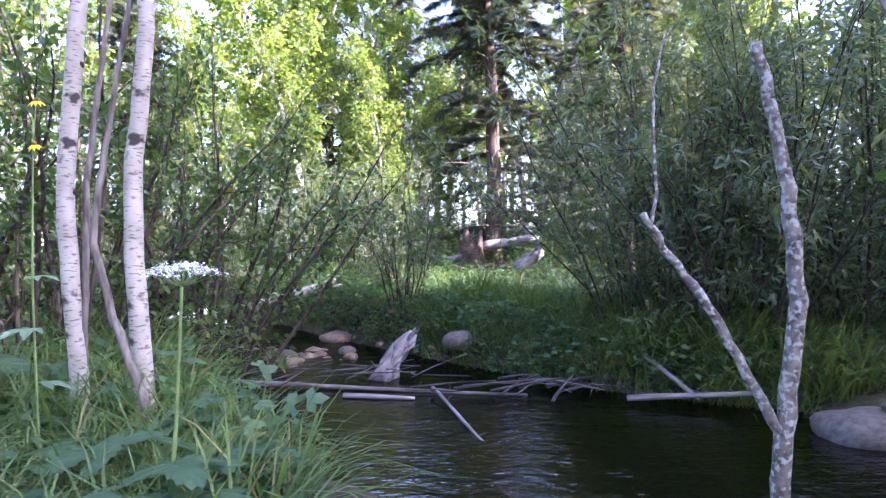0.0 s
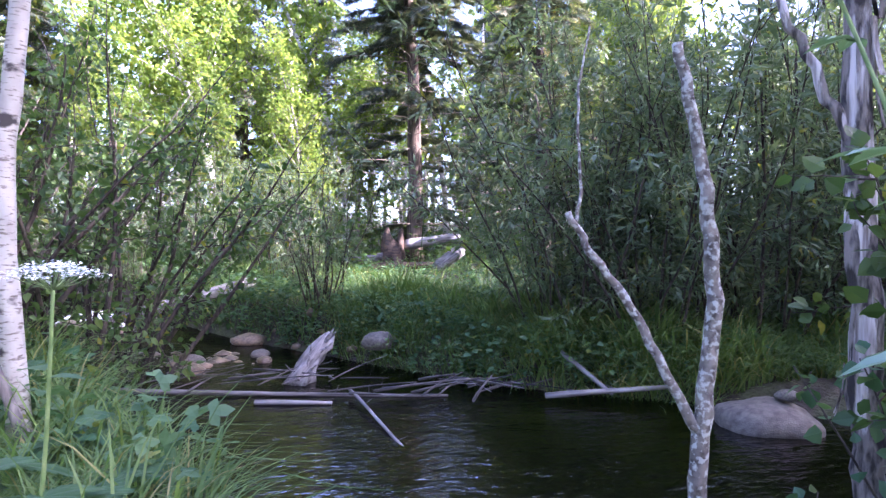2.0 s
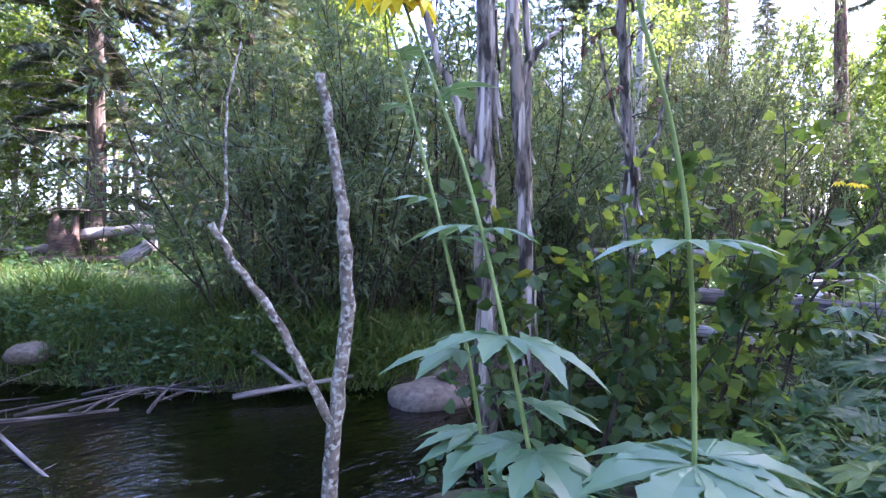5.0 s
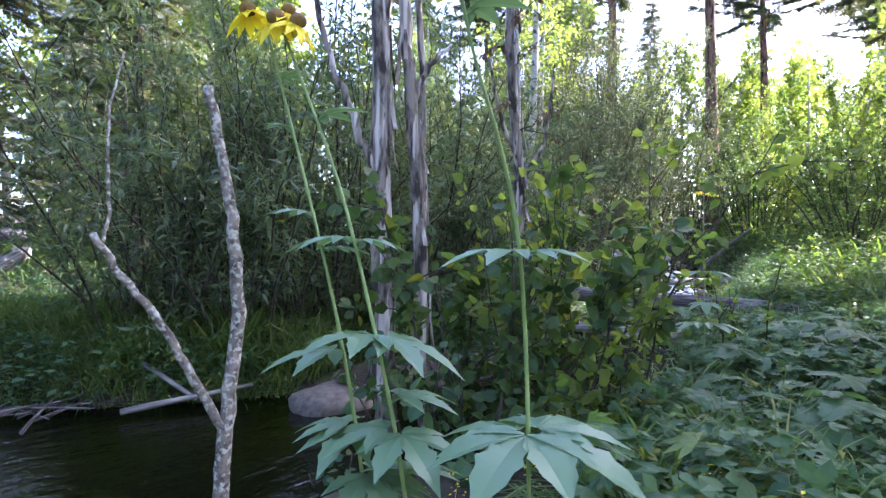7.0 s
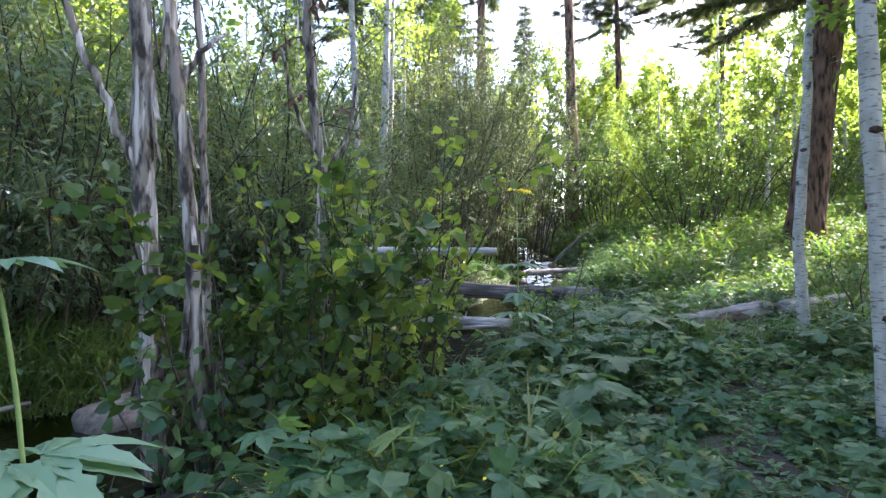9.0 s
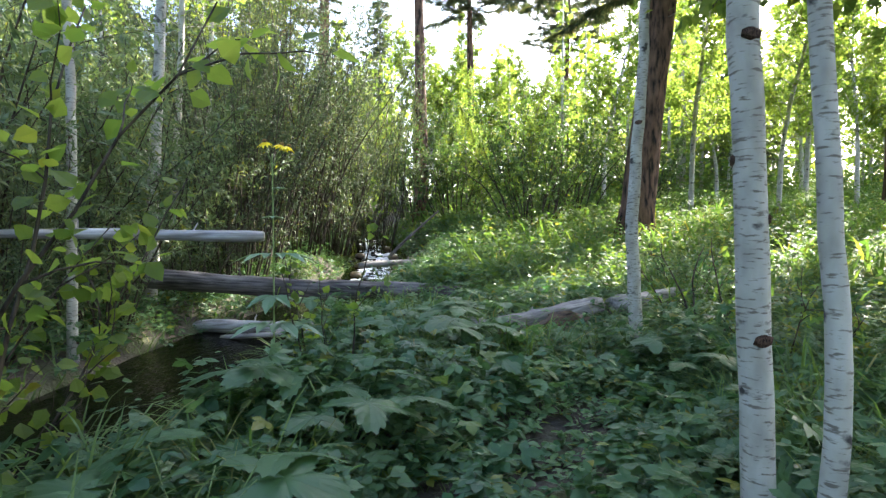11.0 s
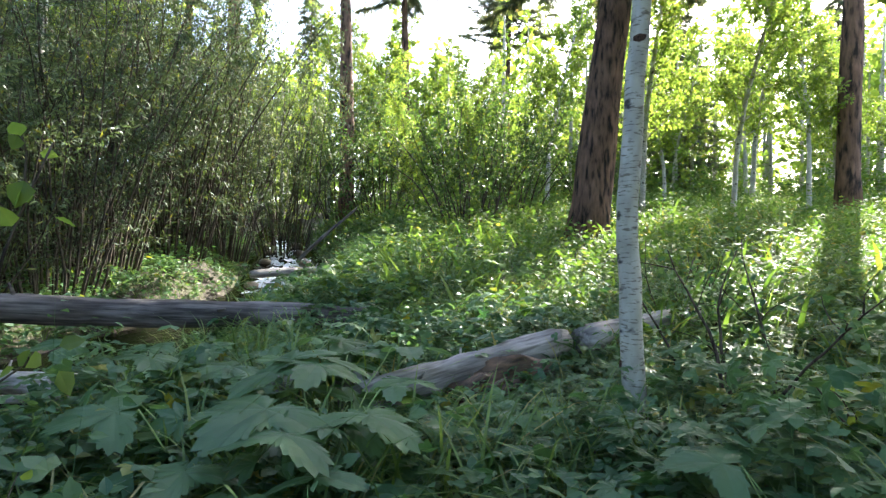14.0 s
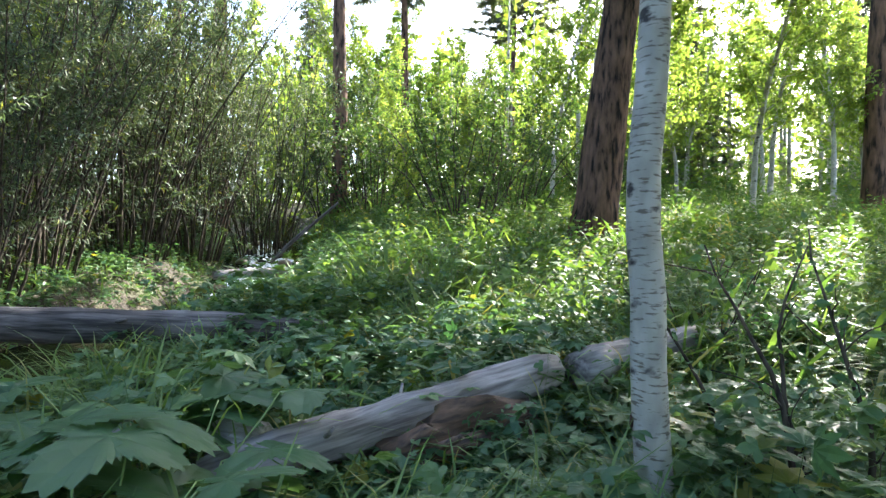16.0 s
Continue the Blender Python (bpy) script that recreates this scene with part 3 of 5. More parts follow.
# ---- trees ----
def snag(name, points, r0, r1, mat, label, twigs=(), strips=0, dead=0):
    """A standing dead trunk along points, with boughs of its own."""
    x, y = points[0][:2]
    ob = thing(name, label, "dead tree", points[0])
    p = np.array(points, float) - np.array(points[0])
    s = np.linspace(0, len(p) - 1, (len(p) - 1) * 6 + 1)
    pts = np.column_stack([np.interp(s, np.arange(len(p)), p[:, k]) for k in range(3)])
    pts[1:-1] += rng.normal(size=(len(pts) - 2, 3)) * r0 * 0.12
    part("trunk", tube_mesh("trunk", [(pts, np.linspace(r0, r1, len(pts)))], 14, 0.05), mat, ob)
    for tw, a, b in twigs:
        q = np.array(tw, float) - np.array(points[0])
        s = np.linspace(0, len(q) - 1, (len(q) - 1) * 5 + 1)
        qq = np.column_stack([np.interp(s, np.arange(len(q)), q[:, k]) for k in range(3)])
        qq[1:-1] += rng.normal(size=(len(qq) - 2, 3)) * a * 0.25
        part("bough", tube_mesh("bough", [(qq, np.linspace(a, b, len(qq)))], 9, 0.05), mat, ob)
    for i in range(strips):
        k = rng.integers(2, len(pts) - 3)
        a = rng.random() * 6.283
        c = np.array((math.cos(a), math.sin(a), 0))
        t = np.array((-math.sin(a), math.cos(a), 0))
        ln, w = 0.2 + 0.35 * rng.random(), 0.012 + 0.02 * rng.random()
        V = []
        for j in range(6):
            h = j / 5
            cc = pts[k] + c * (r0 * 0.98 + 0.05 * (1 - h) ** 2) + np.array((0, 0, ln * (h - 0.5)))
            V += [cc - t * w, cc + t * w, cc - t * w * 0.8 + c * 0.006, cc + t * w * 0.8 + c * 0.006]
        T = []
        for j in range(5):
            b = j * 4
            for u, v in ((0, 1), (1, 3), (3, 2), (2, 0)):
                T += [(b + u, b + v, b + v + 4), (b + u, b + v + 4, b + u + 4)]
        part("bark_strip", tri_mesh("bark_strip", V, T), mat, ob)
    if dead:
        lines = [(bent(pts[-rng.integers(3, 12)], (rng.normal(), rng.normal(), 0.3), 0.5, 5, 0.3, -0.6), np.linspace(0.008, 0.003, 6)) for _ in range(dead)]
        part("dead_branching", tube_mesh("dead_branching", lines, 5), STEM_BARK, ob, kind="stuff")
        part("withered_leaves", tri_mesh("withered_leaves", *leafage(lines, dead * 9, LEAF, 0.075, 0.02, 1.5)), DEAD_LEAF, ob, kind="stuff")
    return ob


def tree_lines(height, r0, lean=(0, 0), crown_from=0.35, limbs=22, reach=1.2, up=0.6, twigs=3, wander=0.05):
    """Trunk, limbs and twigs of a leaf tree."""
    trunk = bent((0, 0, -0.1), (lean[0], lean[1], 1), height, 16, wander)
    rad = r0 * np.linspace(1, 0.12, 17) ** 0.8
    rad[0] *= 1.25
    boughs, ends = [], []
    for i in range(limbs):
        h = crown_from + (0.97 - crown_from) * i / max(1, limbs - 1)
        k = min(15, int(h * 16))
        a = i * 2.4 + rng.normal() * 0.4
        ln = reach * (1.1 - 0.75 * (h - crown_from) / (1 - crown_from)) * (0.7 + 0.5 * rng.random())
        p = bent(trunk[k], (math.cos(a), math.sin(a), up), ln, 6, 0.16, 0.1)
        boughs.append((p, np.linspace(rad[k] * 0.4, 0.004, 7)))
        for j in range(twigs):
            s = rng.integers(2, 6)
            q = bent(p[s], p[s] - p[s - 1] + rng.normal(size=3) * ln * 0.12, ln * 0.45, 4, 0.25)
            ends.append((q, np.linspace(0.006, 0.002, 5)))
    return (trunk, rad), boughs, ends


def leaf_tree(name, label, at, height, r0, bark, leaf, shape, size, leaves, turn=0.0, group="", sides=10, **kw):
    ob = thing(name, label, "tree", at, turn, group)
    trunk, boughs, ends = tree_lines(height, r0, **kw)
    part("trunk", tube_mesh("trunk", [trunk], sides, 0.03), bark, ob)
    part("branching", tube_mesh("branching", boughs + ends, 3), bark, ob, kind="stuff")
    part("crown", tri_mesh("crown", *leafage(boughs + ends, leaves, shape, size, 0.2, 0.5)), leaf, ob, kind="stuff")
    return ob


def thicket(name, label, at, height, stems, spread, bark, leaf, shape, size, leaves, turn=0.0, group="", r=0.016, low=0.2, category="shrub", lean=(0, 0), side=3, bare=0.25):
    """A shrub of many stems from one root."""
    ob = thing(name, label, category, at, turn, group)
    main, ends = [], []
    for i in range(stems):
        a = i * 2.4
        q = spread * math.sqrt((i + 0.5) / stems)
        p = bent((0.28 * q * math.cos(a), 0.28 * q * math.sin(a), -0.1), (0.45 * q * math.cos(a) / height * 2 + lean[0], 0.45 * q * math.sin(a) / height * 2 + lean[1], 1), height * (0.65 + 0.4 * rng.random()), 9, 0.1)
        main.append((p, np.linspace(r * (0.7 + 0.7 * rng.random()), 0.004, 10)))
        for j in range(side):
            k = rng.integers(max(1, int(9 * low)), 9)
            e = bent(p[k], (p[k] - p[k - 1]) / np.linalg.norm(p[k] - p[k - 1]) + rng.normal(size=3) * 0.6, height * (0.12 + 0.14 * rng.random()), 5, 0.2, -0.1)
            ends.append((e, np.linspace(0.006, 0.002, 6)))
    for m in main:
        part("stem", tube_mesh("stem", [m], 6), bark, ob)
    part("branching", tube_mesh("branching", ends, 4), bark, ob, kind="stuff")
    v1 = leafage(ends, int(leaves * 0.7), shape, size, 0.08, 0.35, start=0.1)
    v2 = leafage(main, leaves - int(leaves * 0.7), shape, size, 0.1, 0.35, start=bare)
    part("foliage", tri_mesh("foliage", *merged([v1, v2])), leaf, ob, kind="stuff")
    return ob


def conifer(name, label, at, height, r0, bark, reach, first, tiers, per, sprays, size, turn=0.0, group="", droop=-0.5, lean=(0, 0), dead_low=0, sides=14):
    ob = thing(name, label, "tree", at, turn, group)
    trunk = bent((0, 0, -0.2), (lean[0], lean[1], 1), height, 20, 0.012)
    rad = r0 * np.linspace(1, 0.06, 21)
    rad[0] *= 1.2
    part("trunk", tube_mesh("trunk", [(trunk, rad)], sides, 0.05), bark, ob)
    lines, bare = [], []
    for i in range(tiers):
        h = first + (0.98 - first) * i / (tiers - 1)
        k = min(19, int(h * 20))
        c = trunk[k] + (trunk[k + 1] - trunk[k]) * (h * 20 - k)
        for j in range(per):
            a = j * 6.283 / per + i * 0.9 + rng.normal() * 0.2
            ln = reach * (1.02 - 0.9 * (h - first) / (1 - first)) * (0.7 + 0.5 * rng.random())
            p = bent(c, (math.cos(a), math.sin(a), 0.05 + 0.2 * h), ln, 6, 0.07, droop)
            if i < dead_low and rng.random() < 0.7:
                bare.append((p, np.linspace(0.014, 0.004, 7)))
            else:
                lines.append((p, np.linspace(0.02, 0.005, 7)))
    part("branching", tube_mesh("branching", lines, 4), bark, ob, kind="stuff")
    if bare:
        part("dead_branching", tube_mesh("dead_branching", bare, 4), DEAD_TWIG, ob, "bare grey dead lower branches", "stuff")
    P, D = along(lines, sprays, 0.12)
    side = unit(np.cross(D, np.array((0, 0, 1.0))) * rng.choice((-1, 1), (sprays, 1)) + 0.4 * rng.normal(size=P.shape))
    way = unit(D * 0.9 + side * 0.8 + np.array((0, 0, -0.25)))
    part("needles", tri_mesh("needles", *strewn(SPRAY, P, way, unit(rng.normal(size=P.shape) * 0.5 + np.array((0, 0, 1.0))), size * (0.6 + 0.7 * rng.random(sprays)))), NEEDLE, ob, kind="stuff")
    return ob


def knots(ob, trunk_pts, radii, count):
    """Dark eye-shaped branch scars on an aspen's trunk."""
    for i in range(count):
        k = rng.integers(1, len(trunk_pts) - 2)
        a = rng.random() * 6.283
        c = np.array((math.cos(a), math.sin(a), 0))
        r = radii[k]
        pos = trunk_pts[k] + c * r * 0.97
        e = part("knot", stone_mesh("knot", i * 1.7, 1.0, 1), PINE_BARK, ob, "black eye-shaped branch scar")
        e.matrix_basis = Matrix.Translation(pos) @ pose(0, 0, 0, 0, 0, math.degrees(a)) @ Matrix.Diagonal((r * 0.16, r * 0.75, r * 0.5, 1))


def aspen_trunk(label, points, r0, r1, top=9.0, leaves=900, twig_from=0.62, n_knots=5, name="aspen_tree"):
    """A slender aspen through given places; above them it goes on up to a leafy crown."""
    p = np.array(points, float)
    o = p[0].copy()
    o[2] = gz(o[0], o[1]) - 0.1
    p[0] = o
    if top > p[-1][2]:
        d = (p[-1] - p[-2]) / (p[-1][2] - p[-2][2])
        p = np.vstack([p, p[-1] + d * 0.6 * (top - p[-1][2]) * np.array((1, 1, 0)) + np.array((0, 0, top - p[-1][2]))])
    p = p - o
    ob = thing(name, label, "tree", o)
    z = np.linspace(0, p[-1][2], 40)
    pts = np.column_stack([np.interp(z, p[:, 2], p[:, k]) for k in range(3)])
    for _ in range(3):
        pts[1:-1] = (pts[:-2] + 2 * pts[1:-1] + pts[2:]) / 4
    pts[1:-1, :2] += rng.normal(size=(38, 2)) * r0 * 0.07
    zr = points[-1][2] - o[2]
    rad = np.interp(z, (0, 0.25, zr, max(top - o[2], zr + 0.01)), (r0 * 1.18, r0, r1, min(r1, 0.02)))
    part("trunk", tube_mesh("trunk", [(pts, rad)], 18, 0.015), ASPEN, ob)
    lines = []
    if leaves:
        for i in range(26):
            k = int(40 * (twig_from + (0.98 - twig_from) * i / 25))
            a = i * 2.4
            lines.append((bent(pts[min(k, 38)], (math.cos(a), math.sin(a), 0.5), 1.0 + 0.9 * rng.random(), 6, 0.16), np.linspace(0.012, 0.003, 7)))
        part("branching", tube_mesh("branching", lines, 5), ASPEN, ob, kind="stuff")
        part("crown", tri_mesh("crown", *leafage(lines, leaves, ROUND_LEAF, 0.075, 0.25, 0.6)), ASPEN_LEAF, ob, kind="stuff")
    knots(ob, pts[:22], rad[:22], n_knots)
    return ob


# near side of the creek
aspen_trunk("slender white aspen trunk with dark scars on the near bank", [(-2.4, 4.05, 0), (-2.46, 4.05, 0.6), (-2.56, 4.05, 1.77), (-2.45, 4.03, 3.2)], 0.062, 0.055)
aspen_trunk("slender white aspen trunk beside a flowering umbel", [(-1.83, 3.81, 0), (-1.9, 3.81, 0.8), (-1.98, 3.81, 1.75), (-1.9, 3.81, 2.4), (-1.87, 3.8, 3.11)], 0.068, 0.052)
snag("dead_sapling", [(-2.42, 4.06, 0.5), (-2.42, 4.06, 0.87), (-2.45, 4.15, 1.9), (-2.36, 4.25, 3.2), (-2.3, 4.3, 4.4)], 0.03, 0.014, GREY_BARK, "thin grey bare stem beside a white aspen")
snag("dead_sapling", [(-1.68, 3.6, -0.05), (-1.75, 3.62, 0.3), (-2.02, 3.68, 0.95), (-2.17, 3.72, 1.44), (-2.12, 3.8, 2.2), (-1.98, 3.9, 3.4)], 0.034, 0.016, GREY_BARK, "thin grey leaning bare stem crossing a white aspen")
V0 = (1.27, 1.76, -0.05)
snag("forked_dead_sapling", [V0, (1.25, 1.77, 0.4), (1.265, 1.77, 0.73), (1.31, 1.76, 1.2), (1.29, 1.76, 1.55), (1.24, 1.78, 1.85), (1.19, 1.8, 2.13)], 0.036, 0.019, LICHEN, "forked dead sapling with lichen-spotted grey bark",
     [([(1.26, 1.77, 0.73), (1.14, 1.8, 0.96), (1.03, 1.83, 1.18), (0.9, 1.87, 1.37), (0.81, 1.89, 1.52)], 0.02, 0.013), ([(0.84, 1.885, 1.48), (0.87, 1.91, 1.6), (0.87, 1.93, 1.8), (0.88, 1.95, 2.0), (0.94, 1.98, 2.24)], 0.007, 0.004)])
aspen_trunk("white aspen trunk with rough scarred foot among the herbs", [(9.76, -1.68, 0), (9.78, -1.66, 0.5), (9.74, -1.58, 1.3), (9.78, -1.61, 2.0), (9.8, -1.68, 3.1)], 0.082, 0.064, 11.0, 3600, 0.52)
aspen_trunk("white aspen with large black branch scars", [(5.44, -1.84, 0), (5.45, -1.83, 0.7), (5.44, -1.79, 1.6), (5.41, -1.74, 2.4), (5.36, -1.7, 3.2)], 0.07, 0.06, 10.0, 4200, 0.5, n_knots=12)
aspen_trunk("thin greenish aspen trunk without low branches", [(5.1, -1.95, 0), (5.14, -2.04, 0.9), (5.14, -1.98, 1.5), (5.07, -1.86, 3.1)], 0.046, 0.036, 9.5, 3200, 0.5, n_knots=3)

# dead grey trunks on the near bank
snag("dead_tree", [(3.02, 2.64, -0.2), (3.0, 2.65, 0.7), (2.98, 2.68, 1.9), (2.97, 2.7, 3.2), (2.92, 2.76, 5.0)], 0.088, 0.065, PEEL, "standing dead tree with peeling grey bark",
     [([(2.96, 2.68, 1.98), (2.85, 2.76, 2.3), (2.72, 2.9, 2.75), (2.62, 2.99, 3.2), (2.55, 3.05, 3.7)], 0.035, 0.018)], 10)
snag("dead_tree", [(3.24, 2.42, -0.1), (3.2, 2.46, 0.9), (3.19, 2.47, 1.62), (3.13, 2.52, 2.5), (3.09, 2.56, 3.25), (3.0, 2.6, 4.8)], 0.058, 0.042, PEEL, "standing dead tree with flaking bark and pale wood",
     [([(3.14, 2.52, 2.6), (3.25, 2.45, 2.9), (3.45, 2.4, 3.1)], 0.03, 0.012)], 10)
snag("dead_tree", [(3.55, 2.75, -0.1), (3.5, 2.72, 1.5), (3.5, 2.75, 3.0), (3.42, 2.8, 4.2)], 0.036, 0.024, PEEL, "thin dead tree with split pale bark", [], 6)
snag("dead_tree", [(4.5, 2.45, -0.2), (4.52, 2.42, 1.2), (4.5, 2.42, 2.2), (4.42, 2.5, 3.4), (4.4, 2.5, 4.6)], 0.055, 0.04, PEEL, "dead tree hung with withered brown leaves",
     [([(4.5, 2.42, 2.3), (4.25, 2.45, 2.6), (4.1, 2.5, 3.2)], 0.025, 0.012), ([(4.48, 2.42, 2.1), (4.75, 2.3, 2.5), (4.9, 2.3, 3.2)], 0.025, 0.012)], 8, 18)
aspen_trunk("pale slender aspen across the creek", [(7.6, 4.4, 0), (7.6, 4.4, 1.5), (7.65, 4.45, 3.0), (7.6, 4.5, 5.0)], 0.055, 0.045, 11.0, 2400, 0.5, n_knots=5)

# spruce, pines and aspens further off
conifer("spruce_tree", "tall dark spruce with drooping grey-green branches", (2.6, 17.2, gz(2.6, 17.2)), 20, 0.26, SPRUCE_BARK, 3.2, 0.07, 40, 8, 16000, 0.4, droop=-0.55, dead_low=12)
conifer("spruce_tree", "slender dark spruce deep in the thicket", (5.2, 13.0, gz(5.2, 13.0)), 15, 0.2, SPRUCE_BARK, 2.2, 0.1, 30, 7, 7000, 0.36, droop=-0.6, dead_low=5)
pine = conifer("pine_tree", "big leaning pine trunk with furrowed red-brown bark", (20.55, -2.35, gz(20.55, -2.35)), 24, 0.52, PINE_BARK, 6.0, 0.33, 26, 8, 20000, 0.6, lean=(0.02, -0.11), droop=-0.2, sides=28)
far_spruce = conifer("spruce_tree", "distant pointed spruce above the meadow", (46, -11.0, gz(46, -11)), 20, 0.25, SPRUCE_BARK, 3.0, 0.05, 32, 8, 6000, 0.65, droop=-0.5)
far_pine = conifer("pine_tree", "tall thin pine standing in the sunlit wood", (37, 6.2, gz(37, 6.2)), 24, 0.3, PINE_BARK, 3.4, 0.5, 18, 6, 5200, 0.6, droop=-0.1)
# the two at scale 1.2 are added so their high crowns shade the upstream willows
for x, y, s, tn in [(30.0, -13.4, 1.5, 180), (30, 15.5, 0.9, 200), (47, 1, 1.0, 150), (29.5, 7.2, 1.2, 40), (27.5, 11.5, 1.2, 310), (27, 19, 1.0, 77)]:
    copy_thing(far_pine, pose(x, y, gz(x, y), 0, 0, tn) @ Matrix.Scale(s, 4))
for x, y, s, tn in [(54, -9, 1.0, 70), (56, 20, 1.1, 120), (20, 30, 1.0, 10), (9, 27, 1.0, 60), (-4, 28, 1.1, 140), (-12, 24, 1.0, 220), (14, 24, 0.9, 300), (60, -28, 1.2, 55), (34, 30, 1.1, 15), (-22, 22, 1.1, 80), (-1, 34, 1.2, 190), (12, 38, 1.3, 260)]:
    copy_thing(far_spruce, pose(x, y, gz(x, y), 0, 0, tn) @ Matrix.Scale(s, 4))

young = leaf_tree("aspen_tree", "young pale-green aspen with fine upright branches", (-0.7, 14.2, gz(-0.7, 14.2)), 7.2, 0.05, GREY_BARK, ASPEN_LEAF, SMALL, 0.085, 6500, crown_from=0.15, limbs=40, reach=1.15, up=1.3)
for x, y, s, tn in [(-2.6, 15.5, 0.95, 80), (0.9, 19, 1.1, 200), (-5.5, 15.0, 1.0, 140), (26.5, 3.5, 0.75, 20), (30, 5, 1.0, 75), (-1.6, 19.5, 1.25, 33), (23, 11.5, 1.0, 100), (28, 1.5, 0.8, 250), (16.5, 9.5, 0.9, 160), (34, 2.5, 1.1, 111)]:
    copy_thing(young, pose(x, y, gz(x, y), 0, 0, tn) @ Matrix.Scale(s, 4))
tall = leaf_tree("aspen_tree", "white-stemmed aspen of the sunlit wood and of the unseen shading wood", (30, -12, gz(30, -12)), 11, 0.1, ASPEN, ASPEN_LEAF, SMALL, 0.125, 7500, crown_from=0.3, limbs=36, reach=1.9, up=0.8, group="sunlit aspens")
spots = []
wood_rng = np.random.default_rng(11)
for k in range(26):
    a, d = radians(-4 + 33 * wood_rng.random()), 20 + 48 * wood_rng.random()
    spots.append((7 + d * math.cos(a), -2.5 - d * math.sin(a)))
for k in range(34):
    a, d = radians(2 + 30 * wood_rng.random()), 30 + 36 * wood_rng.random()
    spots.append((7 + d * math.cos(a), d * math.sin(a)))
for k in range(44):
    a, d = radians(28 + 110 * wood_rng.random()), 20 + 26 * wood_rng.random()
    spots.append((d * math.cos(a), d * math.sin(a)))
# the first two stand out of sight, added only to shade the near bank
for x, y in [(8, -3.7), (6.4, -3.9), (-3.2, 16.5), (-6, 18), (-8.5, 13), (1.5, 22), (4.2, 20), (7.5, 17), (11, 15)]:
    copy_thing(tall, pose(x, y, gz(x, y), 0, 0, 50 * x) @ Matrix.Scale(1.25, 4))
# unseen wood added behind and beside the walker, to keep the near ground in shade
for k in range(18):
    spots.append((wood_rng.uniform(-14, 12), wood_rng.uniform(-17, -6.5)))
for k in range(22):
    spots.append((wood_rng.uniform(-22, -9), wood_rng.uniform(-14, 14)))
# two unseen aspens whose high crowns are added to shade the left bank
for x, y in [(4.6, -2.9), (2.4, -4.0)]:
    aspen_trunk("unseen high-crowned aspen added beside the path for shade", [(x, y, 0), (x, y, 2), (x + 0.1, y + 0.1, 6)], 0.12, 0.09, 14.0, 5200, 0.6, n_knots=4)
# more unseen aspens right of the path, added to block the sun
spots += [(10, -5.6), (12, -7.2), (14.5, -8.8), (13, -10.5), (16.5, -10.5), (18, -11.5), (9, -6.8), (14.8, -6.9)]
for x, y in spots:
    if creek_near(x, y)[0][0] > 1.5 and math.hypot(x - 20.6, y + 2.4) > 3.5:
        copy_thing(tall, pose(x, y, gz(x, y), 0, 0, 360 * wood_rng.random()) @ Matrix.Scale(0.75 + 0.6 * wood_rng.random(), 4))
# aspens added right of the view, made only to shade the herbs and logs
shade = leaf_tree("aspen_tree", "broad-crowned aspen added right of the view to shade the near ground", (15, -7.3, gz(15, -7.3)), 15, 0.16, ASPEN, ASPEN_LEAF, SMALL, 0.15, 9500, crown_from=0.44, limbs=44, reach=3.4, up=0.5, group="edge aspens")
for x, y, sc, tn in [(17.6, -8.8, 1.0, 60), (20.2, -10.2, 1.1, 140), (23.2, -11.9, 1.2, 230), (12.6, -6.2, 0.9, 310)]:
    copy_thing(shade, pose(x, y, gz(x, y), 0, 0, tn) @ Matrix.Scale(sc, 4))
for x, y, zt, r in [(10.65, 6.2, 7.0, 0.12), (16.6, 10.2, 7, 0.13), (12.3, 7.2, 7, 0.09), (15, 8.6, 7, 0.1)]:
    aspen_trunk("white aspen rising behind the willows", [(x, y, 0), (x + 0.05, y, 2), (x + 0.15, y - 0.1, 5)], r, r * 0.7, 11.0, 1800, 0.5, n_knots=4)

# willows and alders
willow = thicket("willow_bush", "dense narrow-leaved willow on the far bank", (3.05, 6.9, gz(3.05, 6.9)), 5.2, 26, 2.0, STEM_BARK, WILLOW, NARROW, 0.13, 11500, group="willow thicket", r=0.018, bare=0.2, side=6, low=0.16)
for x, y, s, tn in [(3.9, 6.3, 1.05, 70), (5.2, 6.2, 1.1, 150), (6.6, 6.0, 1.1, 220), (8.2, 6.6, 1.1, 110), (8.6, 9.2, 1.2, 265), (10.0, 7.6, 1.1, 45), (7.0, 4.9, 0.6, 310), (9.0, 5.6, 0.8, 80), (11.8, 6.6, 0.9, 15), (12.5, 8.5, 1.1, 130), (11.5, 11, 1.3, 170), (14.5, 10.5, 1.1, 280)]:
    copy_thing(willow, pose(x, y, gz(x, y), 0, 0, tn) @ Matrix.Scale(s, 4))
fine = thicket("willow_bush", "grey-stemmed leafy willow beside the creek", (-0.15, 9.2, gz(-0.15, 9.2)), 2.9, 16, 0.9, STEM_BARK, WILLOW, NARROW, 0.09, 3600, group="creekside willows", r=0.013, bare=0.25, side=5)
for x, y, s, tn in [(-1.2, 12.3, 1.0, 200), (-2.6, 12.6, 1.1, 300), (-0.6, 11.6, 1.05, 40), (-4.6, 13.5, 1.2, 260), (-6.2, 12.2, 1.2, 70)]:
    copy_thing(fine, pose(x, y, gz(x, y), 0, 0, tn) @ Matrix.Scale(s, 4))
